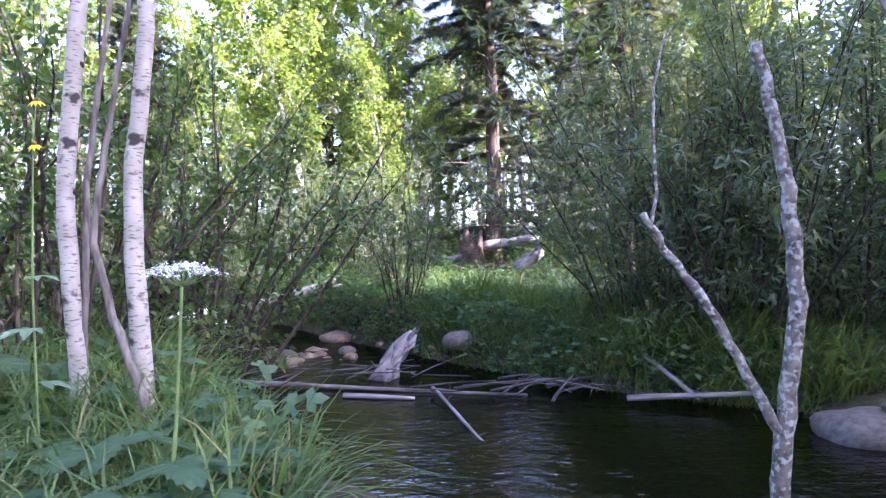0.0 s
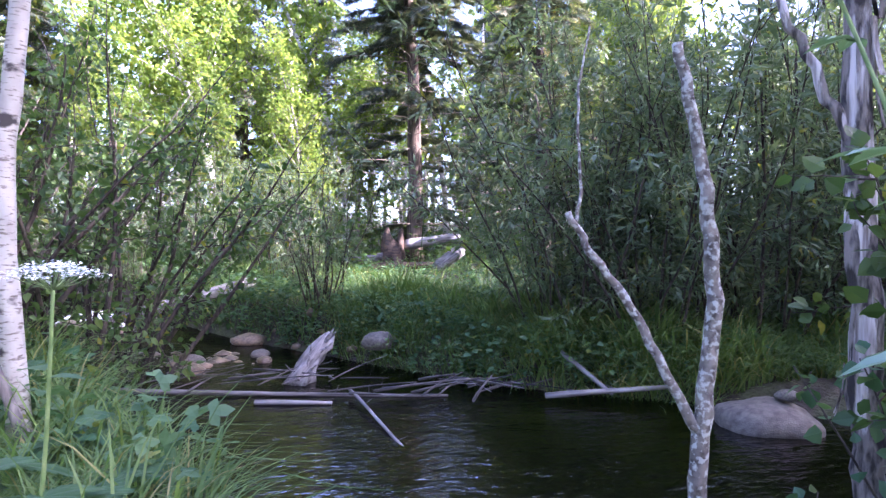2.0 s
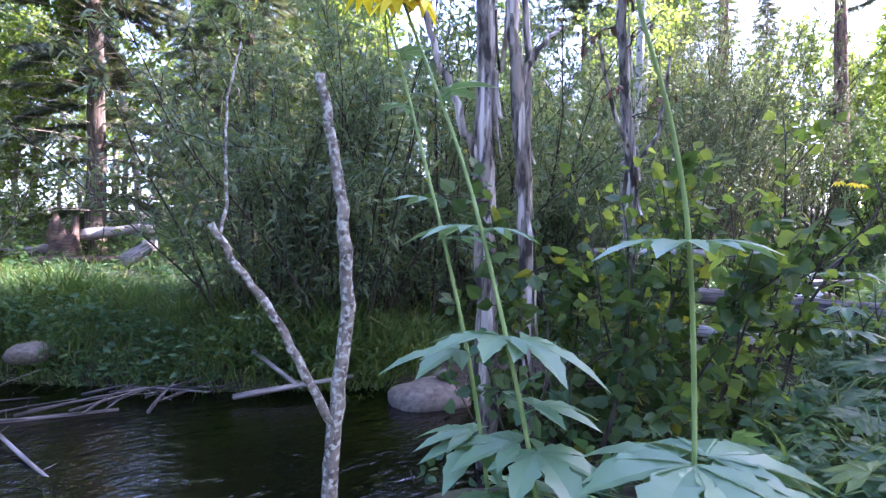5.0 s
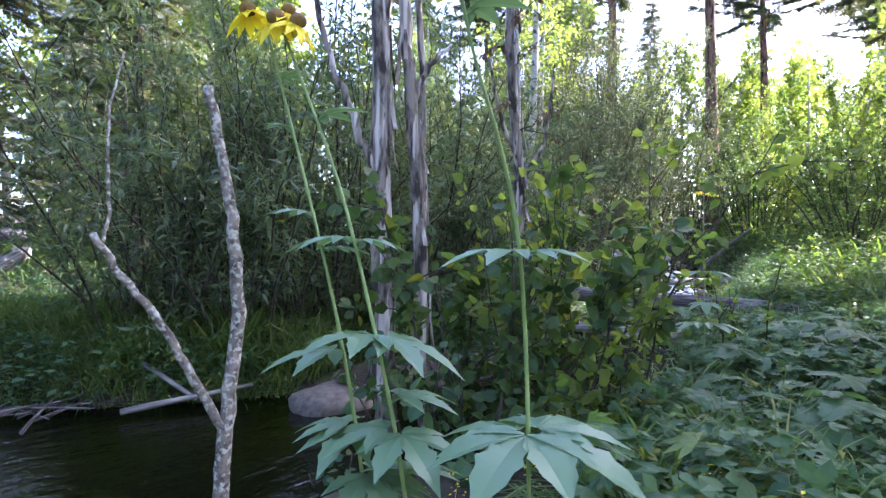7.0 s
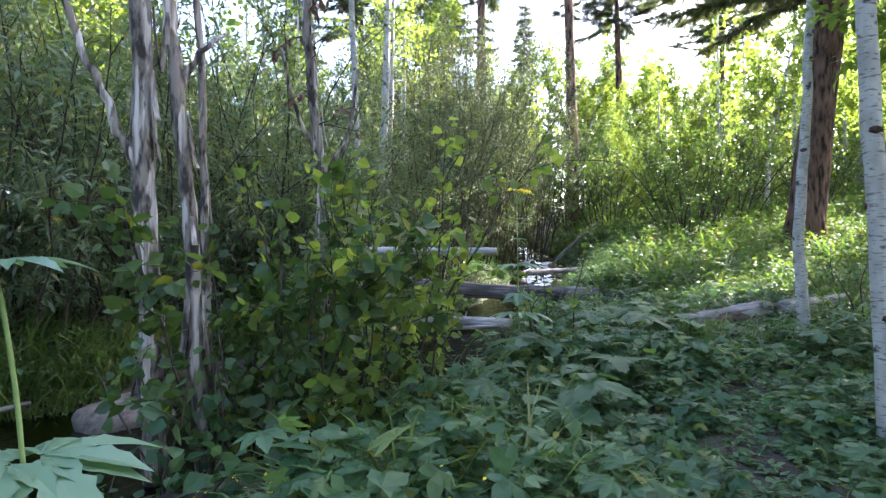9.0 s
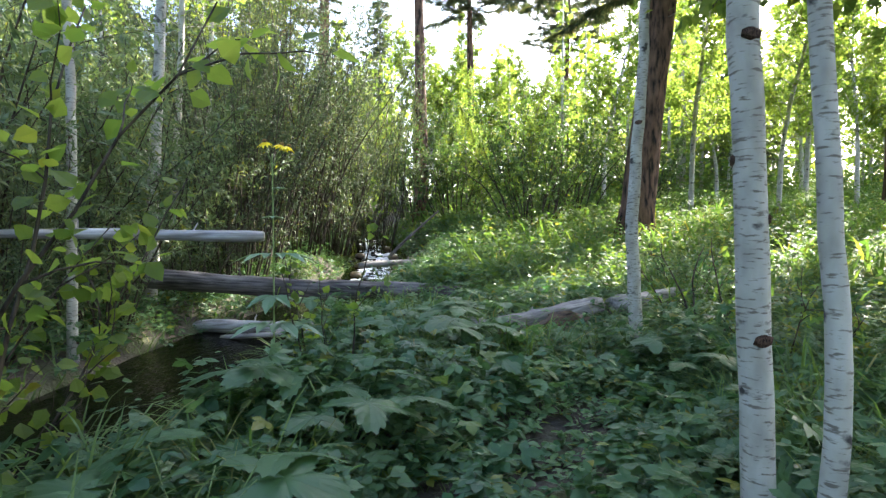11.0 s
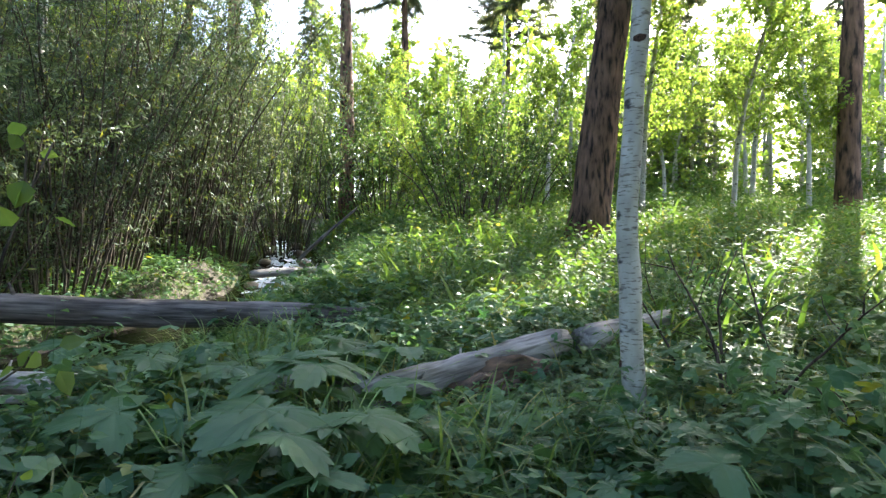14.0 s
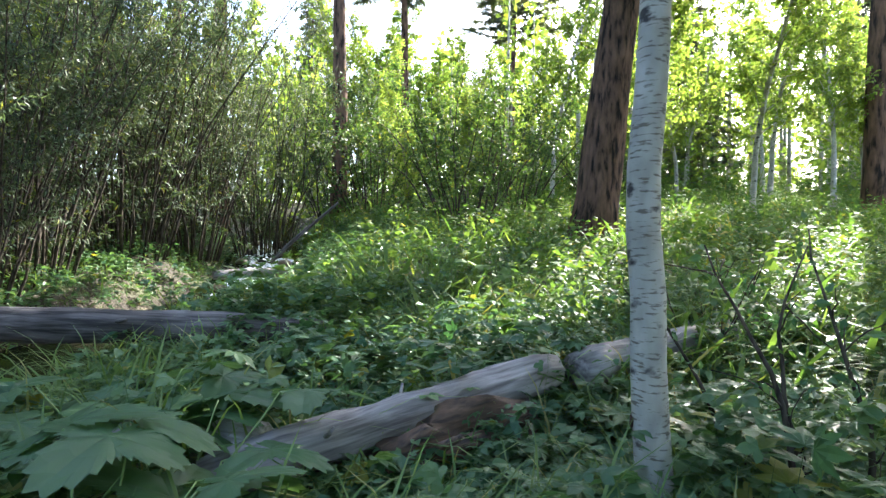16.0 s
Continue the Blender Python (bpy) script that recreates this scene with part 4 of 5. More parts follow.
dark = thicket("willow_bush", "tall dark many-stemmed willow over the creek", (17.4, 7.4, gz(17.4, 7.4)), 8.6, 40, 3.0, STEM_BARK, SHADED_WILLOW, NARROW, 0.13, 17000, group="upstream willows", r=0.026, bare=0.4, side=5)
for x, y, s, tn in [(19.6, 7.4, 0.85, 100), (14.8, 7.0, 0.85, 210), (13.2, 6.4, 0.75, 130), (23.0, 7.2, 0.9, 45), (19.8, 9.6, 1.1, 300), (16.6, 10.0, 1.1, 33), (22.5, 9.8, 1.0, 160), (19.0, 12, 1.2, 20)]:
    copy_thing(dark, pose(x, y, gz(x, y), 0, 0, tn) @ Matrix.Scale(s, 4))
open_bush = thicket("alder_bush", "open leafy bush with upright dark stems in the meadow", (24.0, 1.1, gz(24, 1.1)), 5.8, 22, 3.4, STEM_BARK, ALDER, SMALL, 0.11, 8000, r=0.03, bare=0.35, side=5, group="meadow bushes")
for x, y, s, tn in [(26.5, 4.8, 0.9, 90), (29, -0.3, 0.9, 180), (31, 8, 1.1, 250), (35, -4, 0.9, 20)]:
    copy_thing(open_bush, pose(x, y, gz(x, y), 0, 0, tn) @ Matrix.Scale(s, 4))
alder = thicket("alder_bush", "dark-stemmed alder leaning over the creek", (-2.6, 6.9, gz(-2.6, 6.9)), 4.9, 12, 2.4, STEM_BARK, ALDER, LEAF, 0.095, 2600, r=0.032, bare=0.3, side=7, lean=(0.22, 0.02), group="streamside alders")
for x, y, s, tn in [(-3.6, 5.9, 1.0, 25), (-4.4, 7.6, 1.15, 60), (-5.6, 6.2, 1.1, 330), (-3.2, 9.0, 1.0, -30), (-6.0, 9.0, 1.3, 100), (-5.0, 4.6, 1.0, 200), (-7.5, 7.2, 1.3, 290)]:
    copy_thing(alder, pose(x, y, gz(x, y), 0, 0, tn) @ Matrix.Scale(s, 4))
thicket("broadleaf_bush", "leafy bush with large oval leaves by the dead trunks", (3.45, 1.95, gz(3.45, 1.95)), 2.3, 12, 1.35, STEM_BARK, ALDER, ROUND_LEAF, 0.1, 2200, r=0.016, bare=0.25, side=6, lean=(0.12, -0.1))
thicket("broadleaf_bush", "yellow-green leafy bush beside the creek", (4.2, 1.75, gz(4.2, 1.75)), 3.0, 14, 1.4, STEM_BARK, ASPEN_LEAF, ROUND_LEAF, 0.095, 1300, r=0.012, bare=0.4, side=6)
thicket("broadleaf_bush", "low dark bush with large leaves at the water's edge", (2.95, 2.1, gz(2.95, 2.1)), 1.1, 9, 0.9, STEM_BARK, HERB, ROUND_LEAF, 0.11, 260, r=0.01, bare=0.2, side=4)
thicket("sapling_bush", "small sparse dark-stemmed sapling among the herbs", (10.0, -2.42, gz(10, -2.42)), 1.6, 5, 0.9, STEM_BARK, HERB, LEAF, 0.06, 260, r=0.016, bare=0.35, side=6)
thicket("sapling_bush", "small leafy sapling in the undergrowth", (8.6, -3.0, gz(8.6, -3)), 1.2, 6, 0.9, STEM_BARK, ASPEN_LEAF, LEAF, 0.06, 320, r=0.009, bare=0.3, side=5)
thicket("sapling_bush", "small leafy sapling on the herb slope", (12.6, -2.6, gz(12.6, -2.6)), 1.3, 8, 1.0, STEM_BARK, HERB, LEAF, 0.06, 520, r=0.009, bare=0.3, side=5)
thicket("sapling_bush", "small pale-leaved sprig at the water's edge", (2.55, 2.55, gz(2.55, 2.55)), 0.5, 4, 0.4, STEM_BARK, HERB, ROUND_LEAF, 0.075, 46, r=0.005, bare=0.4, side=3)
thicket("sapling_bush", "thin sapling with round yellow-green leaves beside a coneflower", (7.2, 1.15, gz(7.2, 1.15)), 1.8, 4, 0.8, STEM_BARK, ASPEN_LEAF, ROUND_LEAF, 0.075, 120, r=0.008, bare=0.4, side=5)
log("arching_bough", (19.3, 5.0, 0.8), (19.7, 3.6, 2.3), 0.06, 0.03, DARK_LOG, "dark bare bough arching over the creek", 0.12, 2, "branch", 8)
# two unseen spruces added behind the walker, part of the shading wood
for x, y, s, tn in [(-7, -9, 0.9, 80), (0.5, -13, 1.0, 10)]:
    copy_thing(far_spruce, pose(x, y, gz(x, y), 0, 0, tn) @ Matrix.Scale(s, 4))


def far_woods(label, n, angles, dist, centre, mat, size, tall):
    """Crowns of far trees, joined: columns of leaves with an uneven top."""
    k = 90
    a = radians(angles[0]) + radians(angles[1] - angles[0]) * rng.random(k)
    d = rng.uniform(*dist, k)
    cx, cy = centre[0] + d * np.sin(a), centre[1] + d * np.cos(a)
    cz = ground_z(cx, cy)
    h = tall * (0.55 + 0.6 * rng.random(k))
    w = 1.6 + 1.6 * rng.random(k)
    i = rng.integers(0, k, n)
    u = rng.random(n) ** 0.85
    r = w[i] * np.sqrt(rng.random(n)) * np.clip(1.15 - u, 0.1, 1) * np.where(u < 0.1, 0.5, 1)
    t = rng.random(n) * 6.283
    P = np.column_stack([cx[i] + r * np.cos(t), cy[i] + r * np.sin(t), cz[i] + u * h[i]])
    leaves = strewn(SMALL, P, rng.normal(size=P.shape), unit(rng.normal(size=P.shape) + (0, 0, 0.6)), size * (0.5 + rng.random(n)))
    tagged(part("far_woods", tri_mesh("far_woods", *leaves), mat), label, "woods", kind="stuff")
    lines = [((np.array([(x, y, z - 0.3), (x + 0.1, y, z + hh * 0.5), (x, y, z + hh * 0.95)])), np.array((0.13, 0.1, 0.03))) for x, y, z, hh in zip(cx, cy, cz, h)]
    tagged(part("far_trunks", tube_mesh("far_trunks", lines, 6), ASPEN), "pale trunks of the far wood", "woods", kind="stuff")


far_woods("sunlit yellow-green wood on the far slope", 15000, (92, 128), (34, 62), (7, -1), ASPEN_LEAF, 0.42, 15)
far_woods("green wood beyond the creek's upper course", 24000, (50, 92), (34, 60), (7, -1), ASPEN_LEAF, 0.42, 14)
far_woods("green wood behind the willows", 20000, (-55, 50), (22, 46), (0, 0), ASPEN_LEAF, 0.34, 13)


# ---- flowers near the path ----
def smooth_line(points, n=24):
    p = np.array(points, float)
    s = np.linspace(0, len(p) - 1, n)
    out = np.column_stack([np.interp(s, np.arange(len(p)), p[:, k]) for k in range(3)])
    for _ in range(4):
        out[1:-1] = (out[:-2] + 2 * out[1:-1] + out[2:]) / 4
    return out


def blossom(ob, at, size, tilt):
    """Yellow coneflower: drooping rays round a raised disc."""
    n = unit(np.array((tilt[0], tilt[1], 1.0)))
    a = np.linspace(0, 6.283, 11, endpoint=False)
    u = unit(np.cross(n, (0.3, 1, 0.1)))
    w = np.cross(n, u)
    D = np.cos(a)[:, None] * u + np.sin(a)[:, None] * w - 0.35 * n
    pet = part("petals", tri_mesh("petals", *strewn(leaf_shape(0.36, 0.1, 0.25), np.tile(at, (11, 1)), D, np.tile(n, (11, 1)), size * (0.85 + 0.3 * rng.random(11)))), PETAL, ob, "drooping yellow ray petals")
    d = part("disc", stone_mesh("disc", 1.3, 0.9, 2, 0.08), DISC, ob, "dark domed flower centre")
    d.matrix_basis = Matrix.Translation(Vector(at) + Vector(n) * size * 0.1) @ Matrix.Scale(size * 0.26, 4)


def coneflower(label, points, r, leaves, flowers):
    """leaves: height share along the stalk, compass way in degrees, size, slope."""
    o = np.array(points[0], float)
    ob = thing("coneflower", label, "flower", o, group="coneflowers")
    line = smooth_line(points) - o
    part("stalk", tube_mesh("stalk", [(line, np.linspace(r, r * 0.6, len(line)))], 9), STALK, ob)
    for h, way, size, slope in leaves:
        k = int(np.abs(line[:, 2] - h * line[-1][2]).argmin())
        d = np.array((math.sin(radians(way)), math.cos(radians(way)), slope))
        stem = bent(line[k], d + np.array((0, 0, 0.25)), size * 0.25, 4, 0.04)
        pc = part("leaf", tri_mesh("leaf", *merged([strewn(FINE_PALM, [stem[-1] - 0.12 * size * unit(d)], [d], [np.array((-d[0] * slope * 0.5, -d[1] * slope * 0.5, 1.0))], [size]), tubes([(stem, np.full(5, r * 0.4))], 5)])), FORB, ob)
    for at, size, tilt in flowers:
        k = line[-4]
        q = smooth_line([k, (k + np.array(at) - o) / 2 + np.array((0, 0, 0.02)), np.array(at) - o], 8)
        part("flower_stalk", tube_mesh("flower_stalk", [(q, np.full(8, r * 0.4))], 6), STALK, ob)
        blossom(ob, np.array(at) - o, size, tilt)
    return ob


def fine_palm():
    """Five long toothed leaflets, each with a midrib fold."""
    V, T = [], []
    for a, ln in ((-82, 0.62), (-44, 0.85), (0, 1.0), (44, 0.85), (82, 0.62)):
        ca, sa = math.cos(radians(a)), math.sin(radians(a))
        prof = [(0.02, 0.02), (0.18, 0.06), (0.34, 0.115), (0.42, 0.1), (0.52, 0.14), (0.6, 0.105), (0.72, 0.1), (0.8, 0.062), (1.0, 0.0)]
        b = len(V)
        for y, w in prof:
            for sx in (-1, 0, 1):
                x, yy = sx * w * ln * 1.45, y * ln
                V.append((ca * x + sa * yy, ca * yy - sa * x, (0.3 * w if sx else 0.0) - 0.3 * yy * yy + 0.03))
        for i in range(len(prof) - 1):
            for j in (0, 1):
                p = b + i * 3 + j
                T += [(p, p + 1, p + 4), (p, p + 4, p + 3)]
    return np.array(V), np.array(T)


FINE_PALM = fine_palm()
coneflower("tall coneflower stalk with cut leaves and yellow blooms", [(1.1, 0.6, 0.02), (1.05, 0.67, 0.9), (1.03, 0.76, 1.3), (1.02, 0.92, 1.72), (1.0, 1.04, 2.06), (0.97, 1.04, 2.16)], 0.0056,
           [(0.33, 20, 0.2, 0.0), (0.38, 200, 0.2, -0.1), (0.42, 110, 0.2, -0.1), (0.47, 250, 0.17, -0.1), (0.45, 340, 0.17, 0.0), (0.56, 300, 0.19, 0.0), (0.67, 120, 0.12, 0.1), (0.7, 320, 0.13, 0.2), (0.82, 350, 0.1, 0.3), (0.9, 150, 0.09, 0.3)],
           [((0.94, 0.92, 2.08), 0.1, (-0.4, -0.3)), ((0.97, 0.87, 2.07), 0.09, (0.2, -0.4)), ((0.91, 1.01, 2.12), 0.09, (-0.2, 0.2))])
coneflower("tall coneflower stalk with broad cut leaves", [(1.12, 0.45, 0.02), (1.06, 0.54, 0.94), (1.04, 0.62, 1.25), (1.03, 0.75, 1.64), (0.99, 0.92, 2.0), (0.95, 0.98, 2.19)], 0.006,
           [(0.34, 250, 0.22, -0.1), (0.4, 60, 0.22, -0.1), (0.44, 330, 0.2, 0.0), (0.46, 200, 0.2, -0.1), (0.48, 110, 0.18, 0.0), (0.55, 150, 0.21, -0.2), (0.56, 280, 0.19, 0.1), (0.68, 320, 0.17, 0.0), (0.69, 120, 0.13, 0.0), (0.84, 130, 0.13, 0.4)],
           [((0.98, 0.93, 2.12), 0.08, (0.2, -0.3)), ((0.9, 1.04, 2.24), 0.08, (0, 0))])
coneflower("stout coneflower stalk with large pale leaves", [(1.2, 0.27, 0.02), (1.2, 0.28, 1.05), (1.14, 0.27, 1.5), (1.06, 0.28, 1.72), (1.01, 0.31, 1.87), (0.96, 0.33, 2.1)], 0.0055,
           [(0.475, 100, 0.26, 0.05), (0.48, 260, 0.27, 0.0), (0.47, 180, 0.26, -0.05), (0.46, 350, 0.23, 0.0), (0.69, 300, 0.17, 0.05), (0.695, 120, 0.16, 0.1), (0.93, 130, 0.13, 0.35)], [((0.93, 0.38, 2.16), 0.07, (0, 0))])
coneflower("coneflower with yellow blooms standing by the creek", [(6.85, 1.42, 0.0), (6.88, 1.44, 1.0), (6.88, 1.45, 1.8), (6.87, 1.45, 2.1)], 0.008,
           [(0.3, 340, 0.4, 0.0), (0.34, 170, 0.4, 0.0), (0.42, 250, 0.3, -0.1), (0.58, 150, 0.36, 0.0), (0.6, 330, 0.32, 0.0), (0.72, 240, 0.16, 0.2), (0.85, 170, 0.12, 0.2)], [((6.84, 1.5, 2.2), 0.08, (-0.3, 0)), ((6.9, 1.38, 2.18), 0.08, (0.1, -0.3)), ((6.88, 1.3, 2.16), 0.07, (0.1, -0.3))])
coneflower("coneflower with small yellow blooms behind the aspens", [(-2.1, 3.1, 0.0), (-2.12, 3.05, 1.2), (-2.1, 3.02, 2.1)], 0.007, [(0.3, 40, 0.2, 0.0), (0.45, 200, 0.2, 0.0), (0.6, 100, 0.15, 0.1)],
           [((-2.08, 3.01, 2.2), 0.05, (0, -0.4)), ((-2.08, 3.0, 1.96), 0.05, (0, -0.4))])


def umbel_plant(label, base, top, leaves):
    o = np.array(base, float)
    ob = thing("cow_parsnip", label, "flower", o)
    t = np.array(top) - o
    part("stalk", tube_mesh("stalk", [(smooth_line([(0, 0, 0), t * 0.5 + np.array((0.02, 0, 0)), t * np.array((1, 1, 0.93))], 14), np.linspace(0.009, 0.006, 14))], 8), STALK, ob)
    rays, heads = [], []
    hub = t * np.array((1, 1, 0.93))
    for i in range(24):
        a, q = i * 2.4, math.sqrt((i + 0.5) / 24)
        e = t + np.array((0.14 * q * math.cos(a), 0.14 * q * math.sin(a), -0.045 * q * q))
        rays.append((np.array([hub, (hub + e) / 2 + (0, 0, -0.005), e]), np.array((0.002, 0.0015, 0.001))))
        heads.append(e)
    part("rays", tube_mesh("rays", rays, 5), STALK, ob)
    P = np.repeat(np.array(heads), 26, 0) + rng.normal(size=(24 * 26, 3)) * np.array((0.017, 0.017, 0.006))
    D = rng.normal(size=P.shape) * np.array((1, 1, 0.2))
    part("blossoms", tri_mesh("blossoms", *strewn(SMALL, P, D, unit(rng.normal(size=P.shape) * 0.3 + (0, 0, 1)), np.full(len(P), 0.014))), UMBEL, ob, "flat white flower head")
    for h, way, size in leaves:
        d = np.array((math.sin(radians(way)), math.cos(radians(way)), 0.1))
        part("leaf", tri_mesh("leaf", *strewn(LOBED if size > 0.15 else LEAF, [t * h], [d], [(0, 0, 1.0)], [size])), HERB, ob)
    return ob


umbel_plant("white flowering cow parsnip in front of an aspen", (-1.04, 2.16, 0.02), (-0.96, 2.15, 1.33), [(0.72, 300, 0.14), (0.7, 90, 0.13), (0.35, 60, 0.3), (0.3, 200, 0.28), (0.4, 140, 0.3)])


def parsnip(label, x, y, h, n, size, turn=0.0):
    """A low plant of broad lobed leaves on long stalks."""
    ob = thing("cow_parsnip_leaves", label, "plant", (x, y, gz(x, y)), turn, "broad-leaved herbs")
    for i in range(n):
        a = i * 2.4 + rng.normal() * 0.3
        st = bent((0, 0, 0), (0.6 * math.cos(a), 0.6 * math.sin(a), 1), h * (0.7 + 0.5 * rng.random()), 6, 0.06, -0.4)
        d = np.array((math.cos(a), math.sin(a), -0.1 + 0.2 * rng.normal()))
        lf = part("leaf", tri_mesh("leaf", *strewn(LOBED, [st[-1]], [d], [unit(np.array((0.3 * rng.normal() + 0.2 * math.cos(a), 0.3 * rng.normal(), 1.0)))], [size * (0.7 + 0.5 * rng.random())])), HERB, ob)
        part("leaf_stalk", tube_mesh("leaf_stalk", [(st, np.linspace(0.007, 0.004, 7))], 5), STALK, lf)
    return ob


pars = parsnip("broad lobed cow parsnip leaves in the undergrowth", 8.55, 0.15, 0.62, 9, 0.4)
for x, y, s, tn in [(8.1, 0.5, 0.9, 70), (9.3, 0.35, 1.0, 140), (7.4, -0.2, 0.7, 200), (8.0, -2.0, 0.7, 30), (9.6, 0.9, 0.9, 290), (-1.1, 2.3, 0.7, 100), (-1.9, 2.4, 0.7, 210), (5.9, 0.3, 0.8, 45), (6.2, 0.75, 0.9, 120), (4.6, 0.4, 0.8, 250), (9.4, 2.0, 0.9, 60), (-2.9, 4.6, 0.9, 77)]:
    copy_thing(pars, pose(x, y, gz(x, y), 0, 0, tn) @ Matrix.Scale(s, 4))


# ---- undergrowth ----
def spots_in(n, box, keep):
    out = np.empty((0, 2))
    while len(out) < n:
        p = rng.uniform((box[0], box[1]), (box[2], box[3]), (n, 2))
        d, _ = creek_near(p[:, 0], p[:, 1])
        out = np.vstack([out, p[keep(p[:, 0], p[:, 1], d)]])
    return out[:n]


def path_gap(x, y):
    """Distance from the line that is walked."""
    line = np.array([(-0.1, -0.1), (0.2, -0.2), (0.1, -0.5), (0.6, -1.0), (1.7, -1.14), (4.2, -1.1), (5.7, -0.92), (6.6, -1.05), (7.2, -1.15)])
    best = np.full(len(x), 99.0)
    for a, b in zip(line[:-1], line[1:]):
        ab = b - a
        t = np.clip(((x - a[0]) * ab[0] + (y - a[1]) * ab[1]) / (ab @ ab), 0, 1)
        best = np.minimum(best, np.hypot(x - a[0] - t * ab[0], y - a[1] - t * ab[1]))
    return best


def near_bank(x, y):
    """True away from the trampled strip between the path and the creek."""
    return (y < 0.15 + 0.27 * x) & ((x > 1.6) | (y < -0.2)) | (x > 7.2) | (x < -0.6)


def log_view(x, y):
    """True but for the open patch before the fallen logs."""
    return ~((x > 9.0) & (x < 11.0) & (y > -1.5) & (y < 1.2) & (np.sin(x * 9) * np.sin(y * 7) < 0.12))


def grass(label, n, box, keep, height, mat=GRASS, shapes=(BLADE, ARCH), wide=1.0):
    p = spots_in(n, box, keep)
    c = np.column_stack([p, ground_z(p[:, 0], p[:, 1]) - 0.02])
    a = rng.random(n) * 6.283
    out = np.column_stack([np.cos(a), np.sin(a), np.zeros(n)])
    D = unit(out * (0.15 + 0.35 * rng.random((n, 1))) + (0, 0, 1))
    S = height * (0.45 + 0.8 * rng.random(n)) * np.clip(0.95 + 0.6 * waves(p[:, 0] * 0.9, p[:, 1] * 0.9 + 2), 0.4, 1.6) * np.clip(path_gap(p[:, 0], p[:, 1]) / 1.4, 0.4, 1)
    half = n // 2
    pieces = []
    for sh, sl in ((shapes[0], slice(0, half)), (shapes[1], slice(half, n))):
        V = sh[0].copy()
        V[:, 0] *= wide
        pieces.append(strewn((V, sh[1]), c[sl], D[sl], -out[sl] + np.array((0, 0, 0.3)), S[sl]))
    return tagged(part("grass", tri_mesh("grass", *merged(pieces)), mat), label, "grass", kind="stuff")


grass("long arching green grass on the far bank", 22000, (0.2, 4.9, 6.5, 9.5), lambda x, y, d: (d > -0.02) & (y > 4.5) & (d < 3.2), 0.62)
grass("green grass on the bank below the young aspens", 7000, (-3.5, 7.5, 1.5, 14), lambda x, y, d: d > 0.0, 0.5)
grass("tall green grass on the near bank", 14000, (-6, 1.6, -0.6, 6.5), lambda x, y, d: (d > 0.1) & (path_gap(x, y) > 1.6), 0.7, wide=0.7)
grass("green grass among the creekside herbs", 30000, (0.8, -7, 15, 3.5), lambda x, y, d: (d > 0.08) & (path_gap(x, y) > 0.3) & near_bank(x, y) & log_view(x, y), 0.58, wide=0.8)
grass("short forest grass under the trees", 12000, (-10, 7, 14, 22), lambda x, y, d: d > 0.2, 0.45, wide=1.6)
grass("tall meadow grass lit by the sun", 26000, (11, -24, 44, 9), lambda x, y, d: d > np.where(x < 25, 1.9, 0.4), 0.75, MEADOW, wide=2.6)


def herbs(label, n, box, keep, height, leaf_size, mat=HERB, shape=TRIPLE, per=9, name="undergrowth"):
    """Many leafy stalks, too many to count."""
    p = spots_in(n, box, keep)
    z = ground_z(p[:, 0], p[:, 1])
    h = height * (0.35 + 0.8 * rng.random(n)) * np.clip(0.85 + 0.75 * waves(p[:, 0] * 1.15 + 3, p[:, 1] * 1.15), 0.3, 1.7) * np.clip(path_gap(p[:, 0], p[:, 1]) / 1.3, 0.45, 1)
    lean = rng.normal(size=(n, 2)) * 0.16
    idx = np.repeat(np.arange(n), per)
    u = 0.25 + 0.75 * rng.random(n * per)
    a = rng.random(n * per) * 6.283
    reach = 0.10 * height * rng.random(n * per) + 0.02
    P = np.column_stack([p[idx] + lean[idx] * (u * h[idx])[:, None], z[idx] + u * h[idx]]) + np.column_stack([np.cos(a) * reach, np.sin(a) * reach, 0 * a])
    D = np.column_stack([np.cos(a), np.sin(a), 0.25 * rng.normal(size=len(a)) + 0.1])
    N = unit(rng.normal(size=P.shape) * 0.4 + (0, 0, 1))
    pieces = [strewn(shape, P, D, N, leaf_size * (0.55 + 0.8 * rng.random(len(a))))]
    V = np.array([(-0.006, 0, 0), (0.006, 0, 0), (0, 1, 0)])
    way = np.column_stack([lean, np.ones(n)])
    pieces.append(strewn((V, np.array([(0, 1, 2)])), np.column_stack([p, z]), way, rng.normal(size=(n, 3)), h))
    return tagged(part(name, tri_mesh(name, *merged(pieces)), mat), label, "plants", kind="stuff")


herbs("dense leafy green herbs along the path", 3000, (1.2, -5.5, 14, 3.0), lambda x, y, d: (d > 0.2) & (path_gap(x, y) > 0.22) & near_bank(x, y) & log_view(x, y), 0.52, 0.1, per=12)
herbs("low creeping herbs between the taller plants", 5000, (-2, -4, 11, 1.6), lambda x, y, d: (d > 0.2) & near_bank(x, y), 0.2, 0.07, HERB, LEAF, 9)
herbs("fine-leaved green herbs covering the forest floor", 3600, (3, -8, 22, 3.6), lambda x, y, d: (d > 0.25) & (path_gap(x, y) > 0.35) & near_bank(x, y) & log_view(x, y), 0.6, 0.07, HERB, LEAF, 14)
herbs("leafy herbs below the aspens", 420, (-6, 1.8, -0.7, 6.2), lambda x, y, d: (d > 0.1) & (path_gap(x, y) > 1.6), 0.5, 0.1)
herbs("low herbs under the trees beyond the creek", 2200, (-10, 6, 14, 18), lambda x, y, d: d > 0.25, 0.45, 0.1, HERB, LEAF, 9)
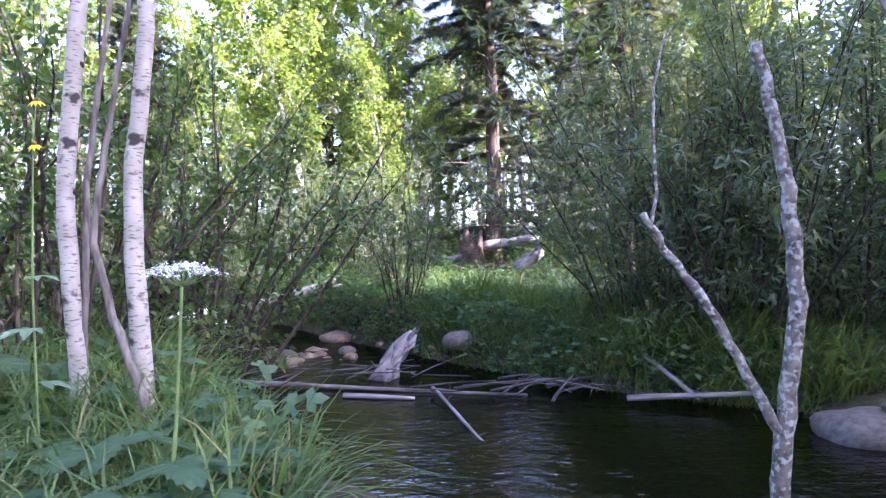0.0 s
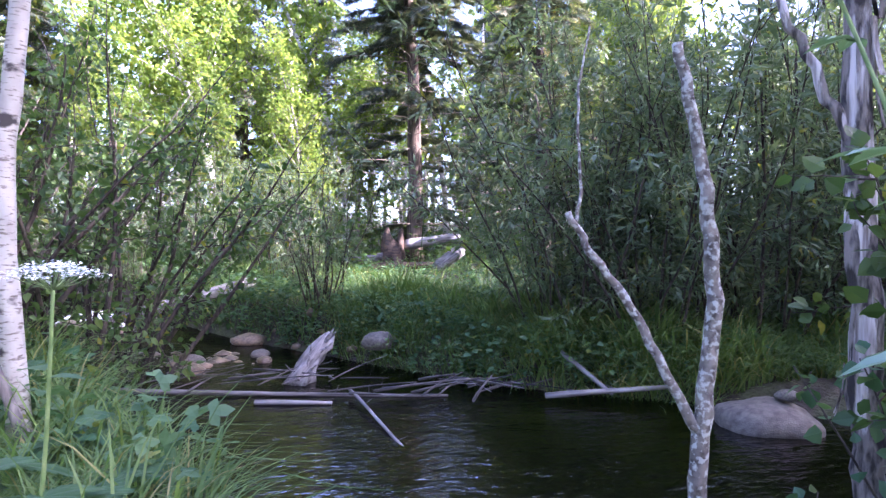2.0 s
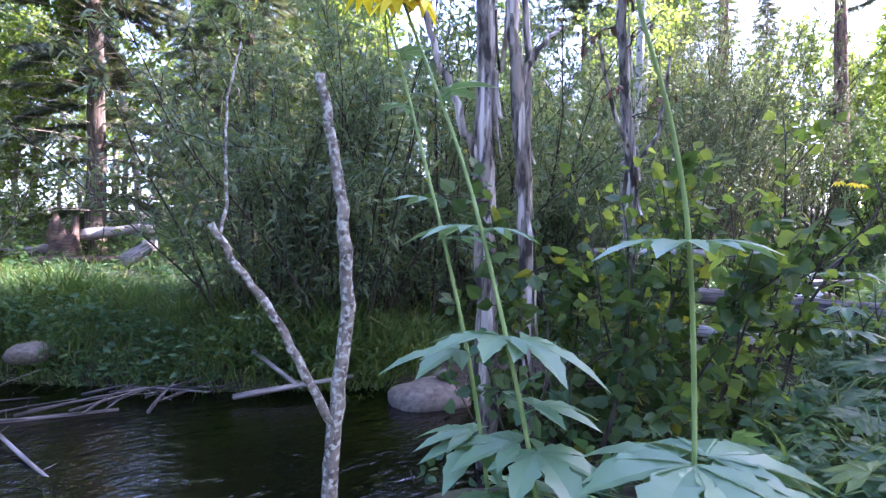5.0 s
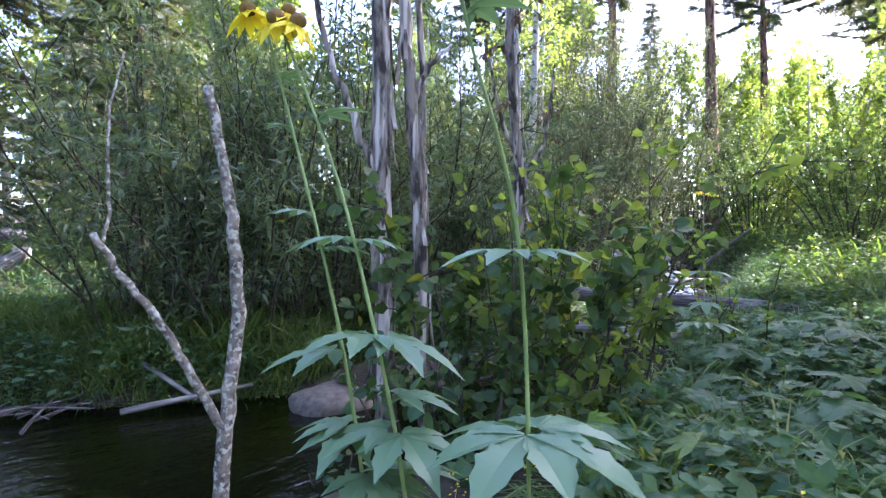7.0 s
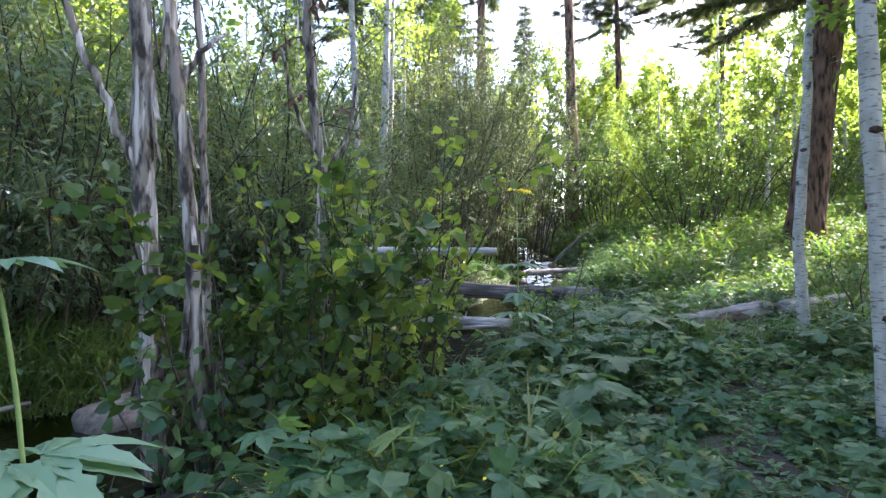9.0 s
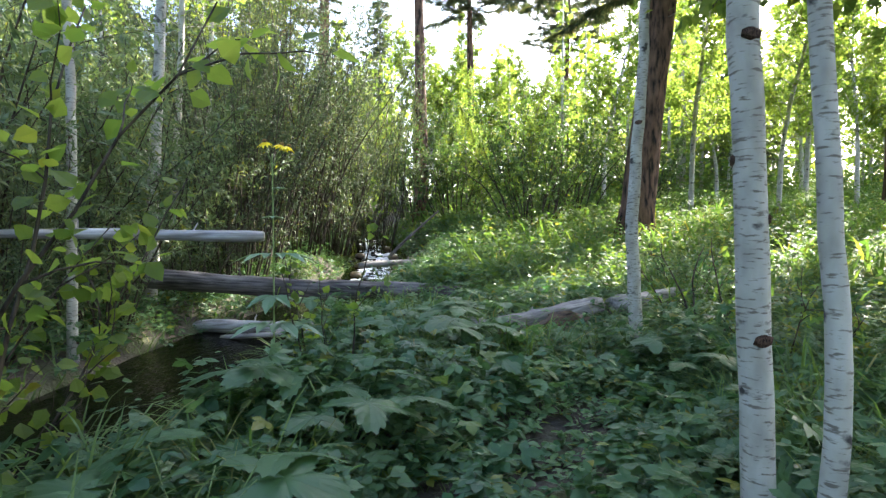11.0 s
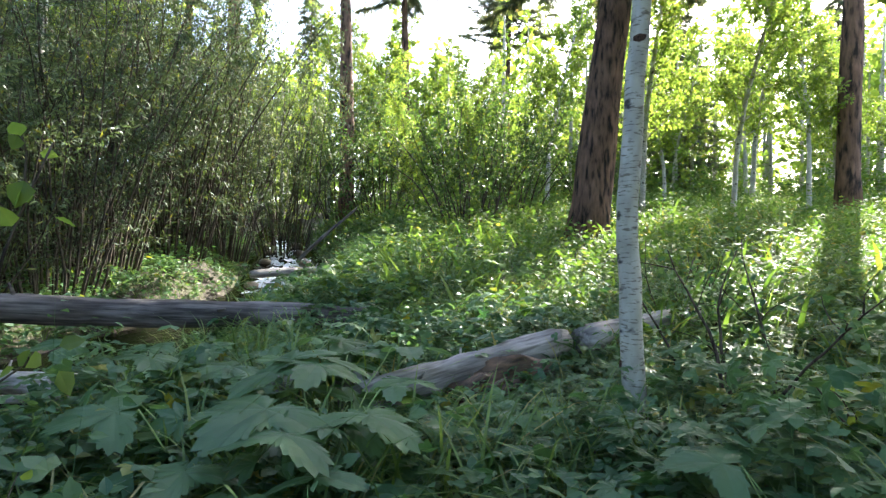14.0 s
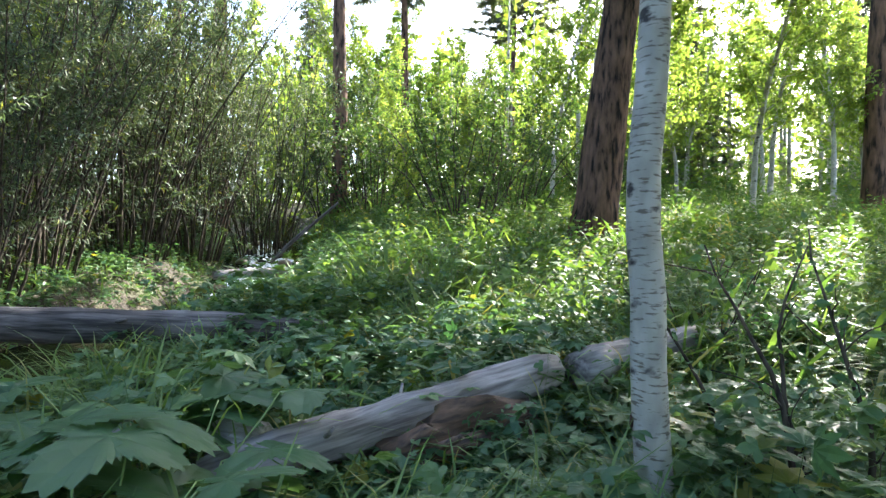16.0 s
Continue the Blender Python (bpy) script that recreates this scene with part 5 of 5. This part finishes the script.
herbs("sunlit yellow-green meadow herbs", 5200, (12, -22, 44, 8), lambda x, y, d: d > np.where(x < 25, 1.7, 0.4), 0.9, 0.13, MEADOW, SMALL, 16)
herbs("knee-high plants with large cut pale-green leaves", 330, (2.0, -4.2, 12, 1.7), lambda x, y, d: (d > 0.25) & (path_gap(x, y) > 0.55) & near_bank(x, y) & log_view(x, y), 0.6, 0.14, HERB, PALM, 9)
herbs("leafy herbs hanging over the far bank", 1500, (-3.0, 4.9, 6.5, 12.5), lambda x, y, d: (d > -0.02) & (d < 2.2) & (y > 4.5), 0.5, 0.085, HERB, LEAF, 12)
herbs("low leafy plants growing against the fallen logs", 330, (8.2, -2.0, 10.8, 1.4), lambda x, y, d: (x + y < 9.72) & (x + y > 8.5) & (path_gap(x, y) > 0.5), 0.33, 0.09, HERB, PALM, 10)
herbs("low plants beneath the coneflowers", 90, (0.9, -0.3, 2.8, 0.7), lambda x, y, d: (d > 0.05) & (path_gap(x, y) > 0.7), 0.5, 0.12)
herbs("small yellow wildflowers among the grass", 60, (1.6, -0.6, 4.2, 1.6), lambda x, y, d: (d > 0.1) & (path_gap(x, y) > 1.0), 0.45, 0.02, PETAL, SMALL, 16, "wildflowers")
herbs("leafy brush at the wood's edge", 2600, (-16, 14, 44, 34), lambda x, y, d: d > 0.4, 2.2, 0.15, ALDER, SMALL, 26)

herbs("dark leafy plants on the creek's farther bank", 3400, (5.5, 1.5, 26, 10), lambda x, y, d: (d > np.where(x > 14, 0.22, 0.12)) & (d < 3.5) & ((x > 12) | (y > 3)), 0.4, 0.1, HERB, LEAF, 11)
grass("green grass along the upper creek", 5000, (6, 1.5, 26, 10), lambda x, y, d: (d > np.where(x > 14, 0.3, 0.1)) & (d < 3.0) & ((x > 12) | (y > 3)), 0.36, wide=1.5)


def dry_tuft(x, y, n, h, label):
    """Arching half-dry grass at the bank."""
    ob = thing("grass_tuft", label, "grass", (x, y, gz(x, y)), 0, "bank tufts")
    a = rng.random(n) * 6.283
    out = np.column_stack([np.cos(a), np.sin(a), 0 * a])
    V = ARCH[0].copy()
    V[:, 0] *= 1.3
    part("tuft", tri_mesh("tuft", *strewn((V, ARCH[1]), out * 0.05 * rng.random((n, 1)), unit(out * (0.2 + 0.5 * rng.random((n, 1))) + (0, 0, 1)), -out + (0, 0, 0.3), h * (0.5 + 0.7 * rng.random(n)))), GRASS, ob, kind="stuff")
    return ob


for k in range(16):
    u = k / 15
    dry_tuft(2.4 + 4.4 * u + 0.15 * rng.normal(), 0.75 + 1.1 * u + 0.12 * rng.normal(), 60, 0.5 + 0.2 * rng.random(), "arching half-dry grass tuft on the creek bank")
for k in range(9):
    u = k / 8
    dry_tuft(9.2 + 2.6 * u + 0.2 * rng.normal(), 2.4 - 0.4 * u + 0.3 * rng.normal(), 70, 0.6, "long arching grass tuft before the fallen log")
herbs("sunlit brush closing the far side of the meadow", 1500, (36, -32, 60, 8), lambda x, y, d: d > 0.5, 4.0, 0.22, MEADOW, SMALL, 34)
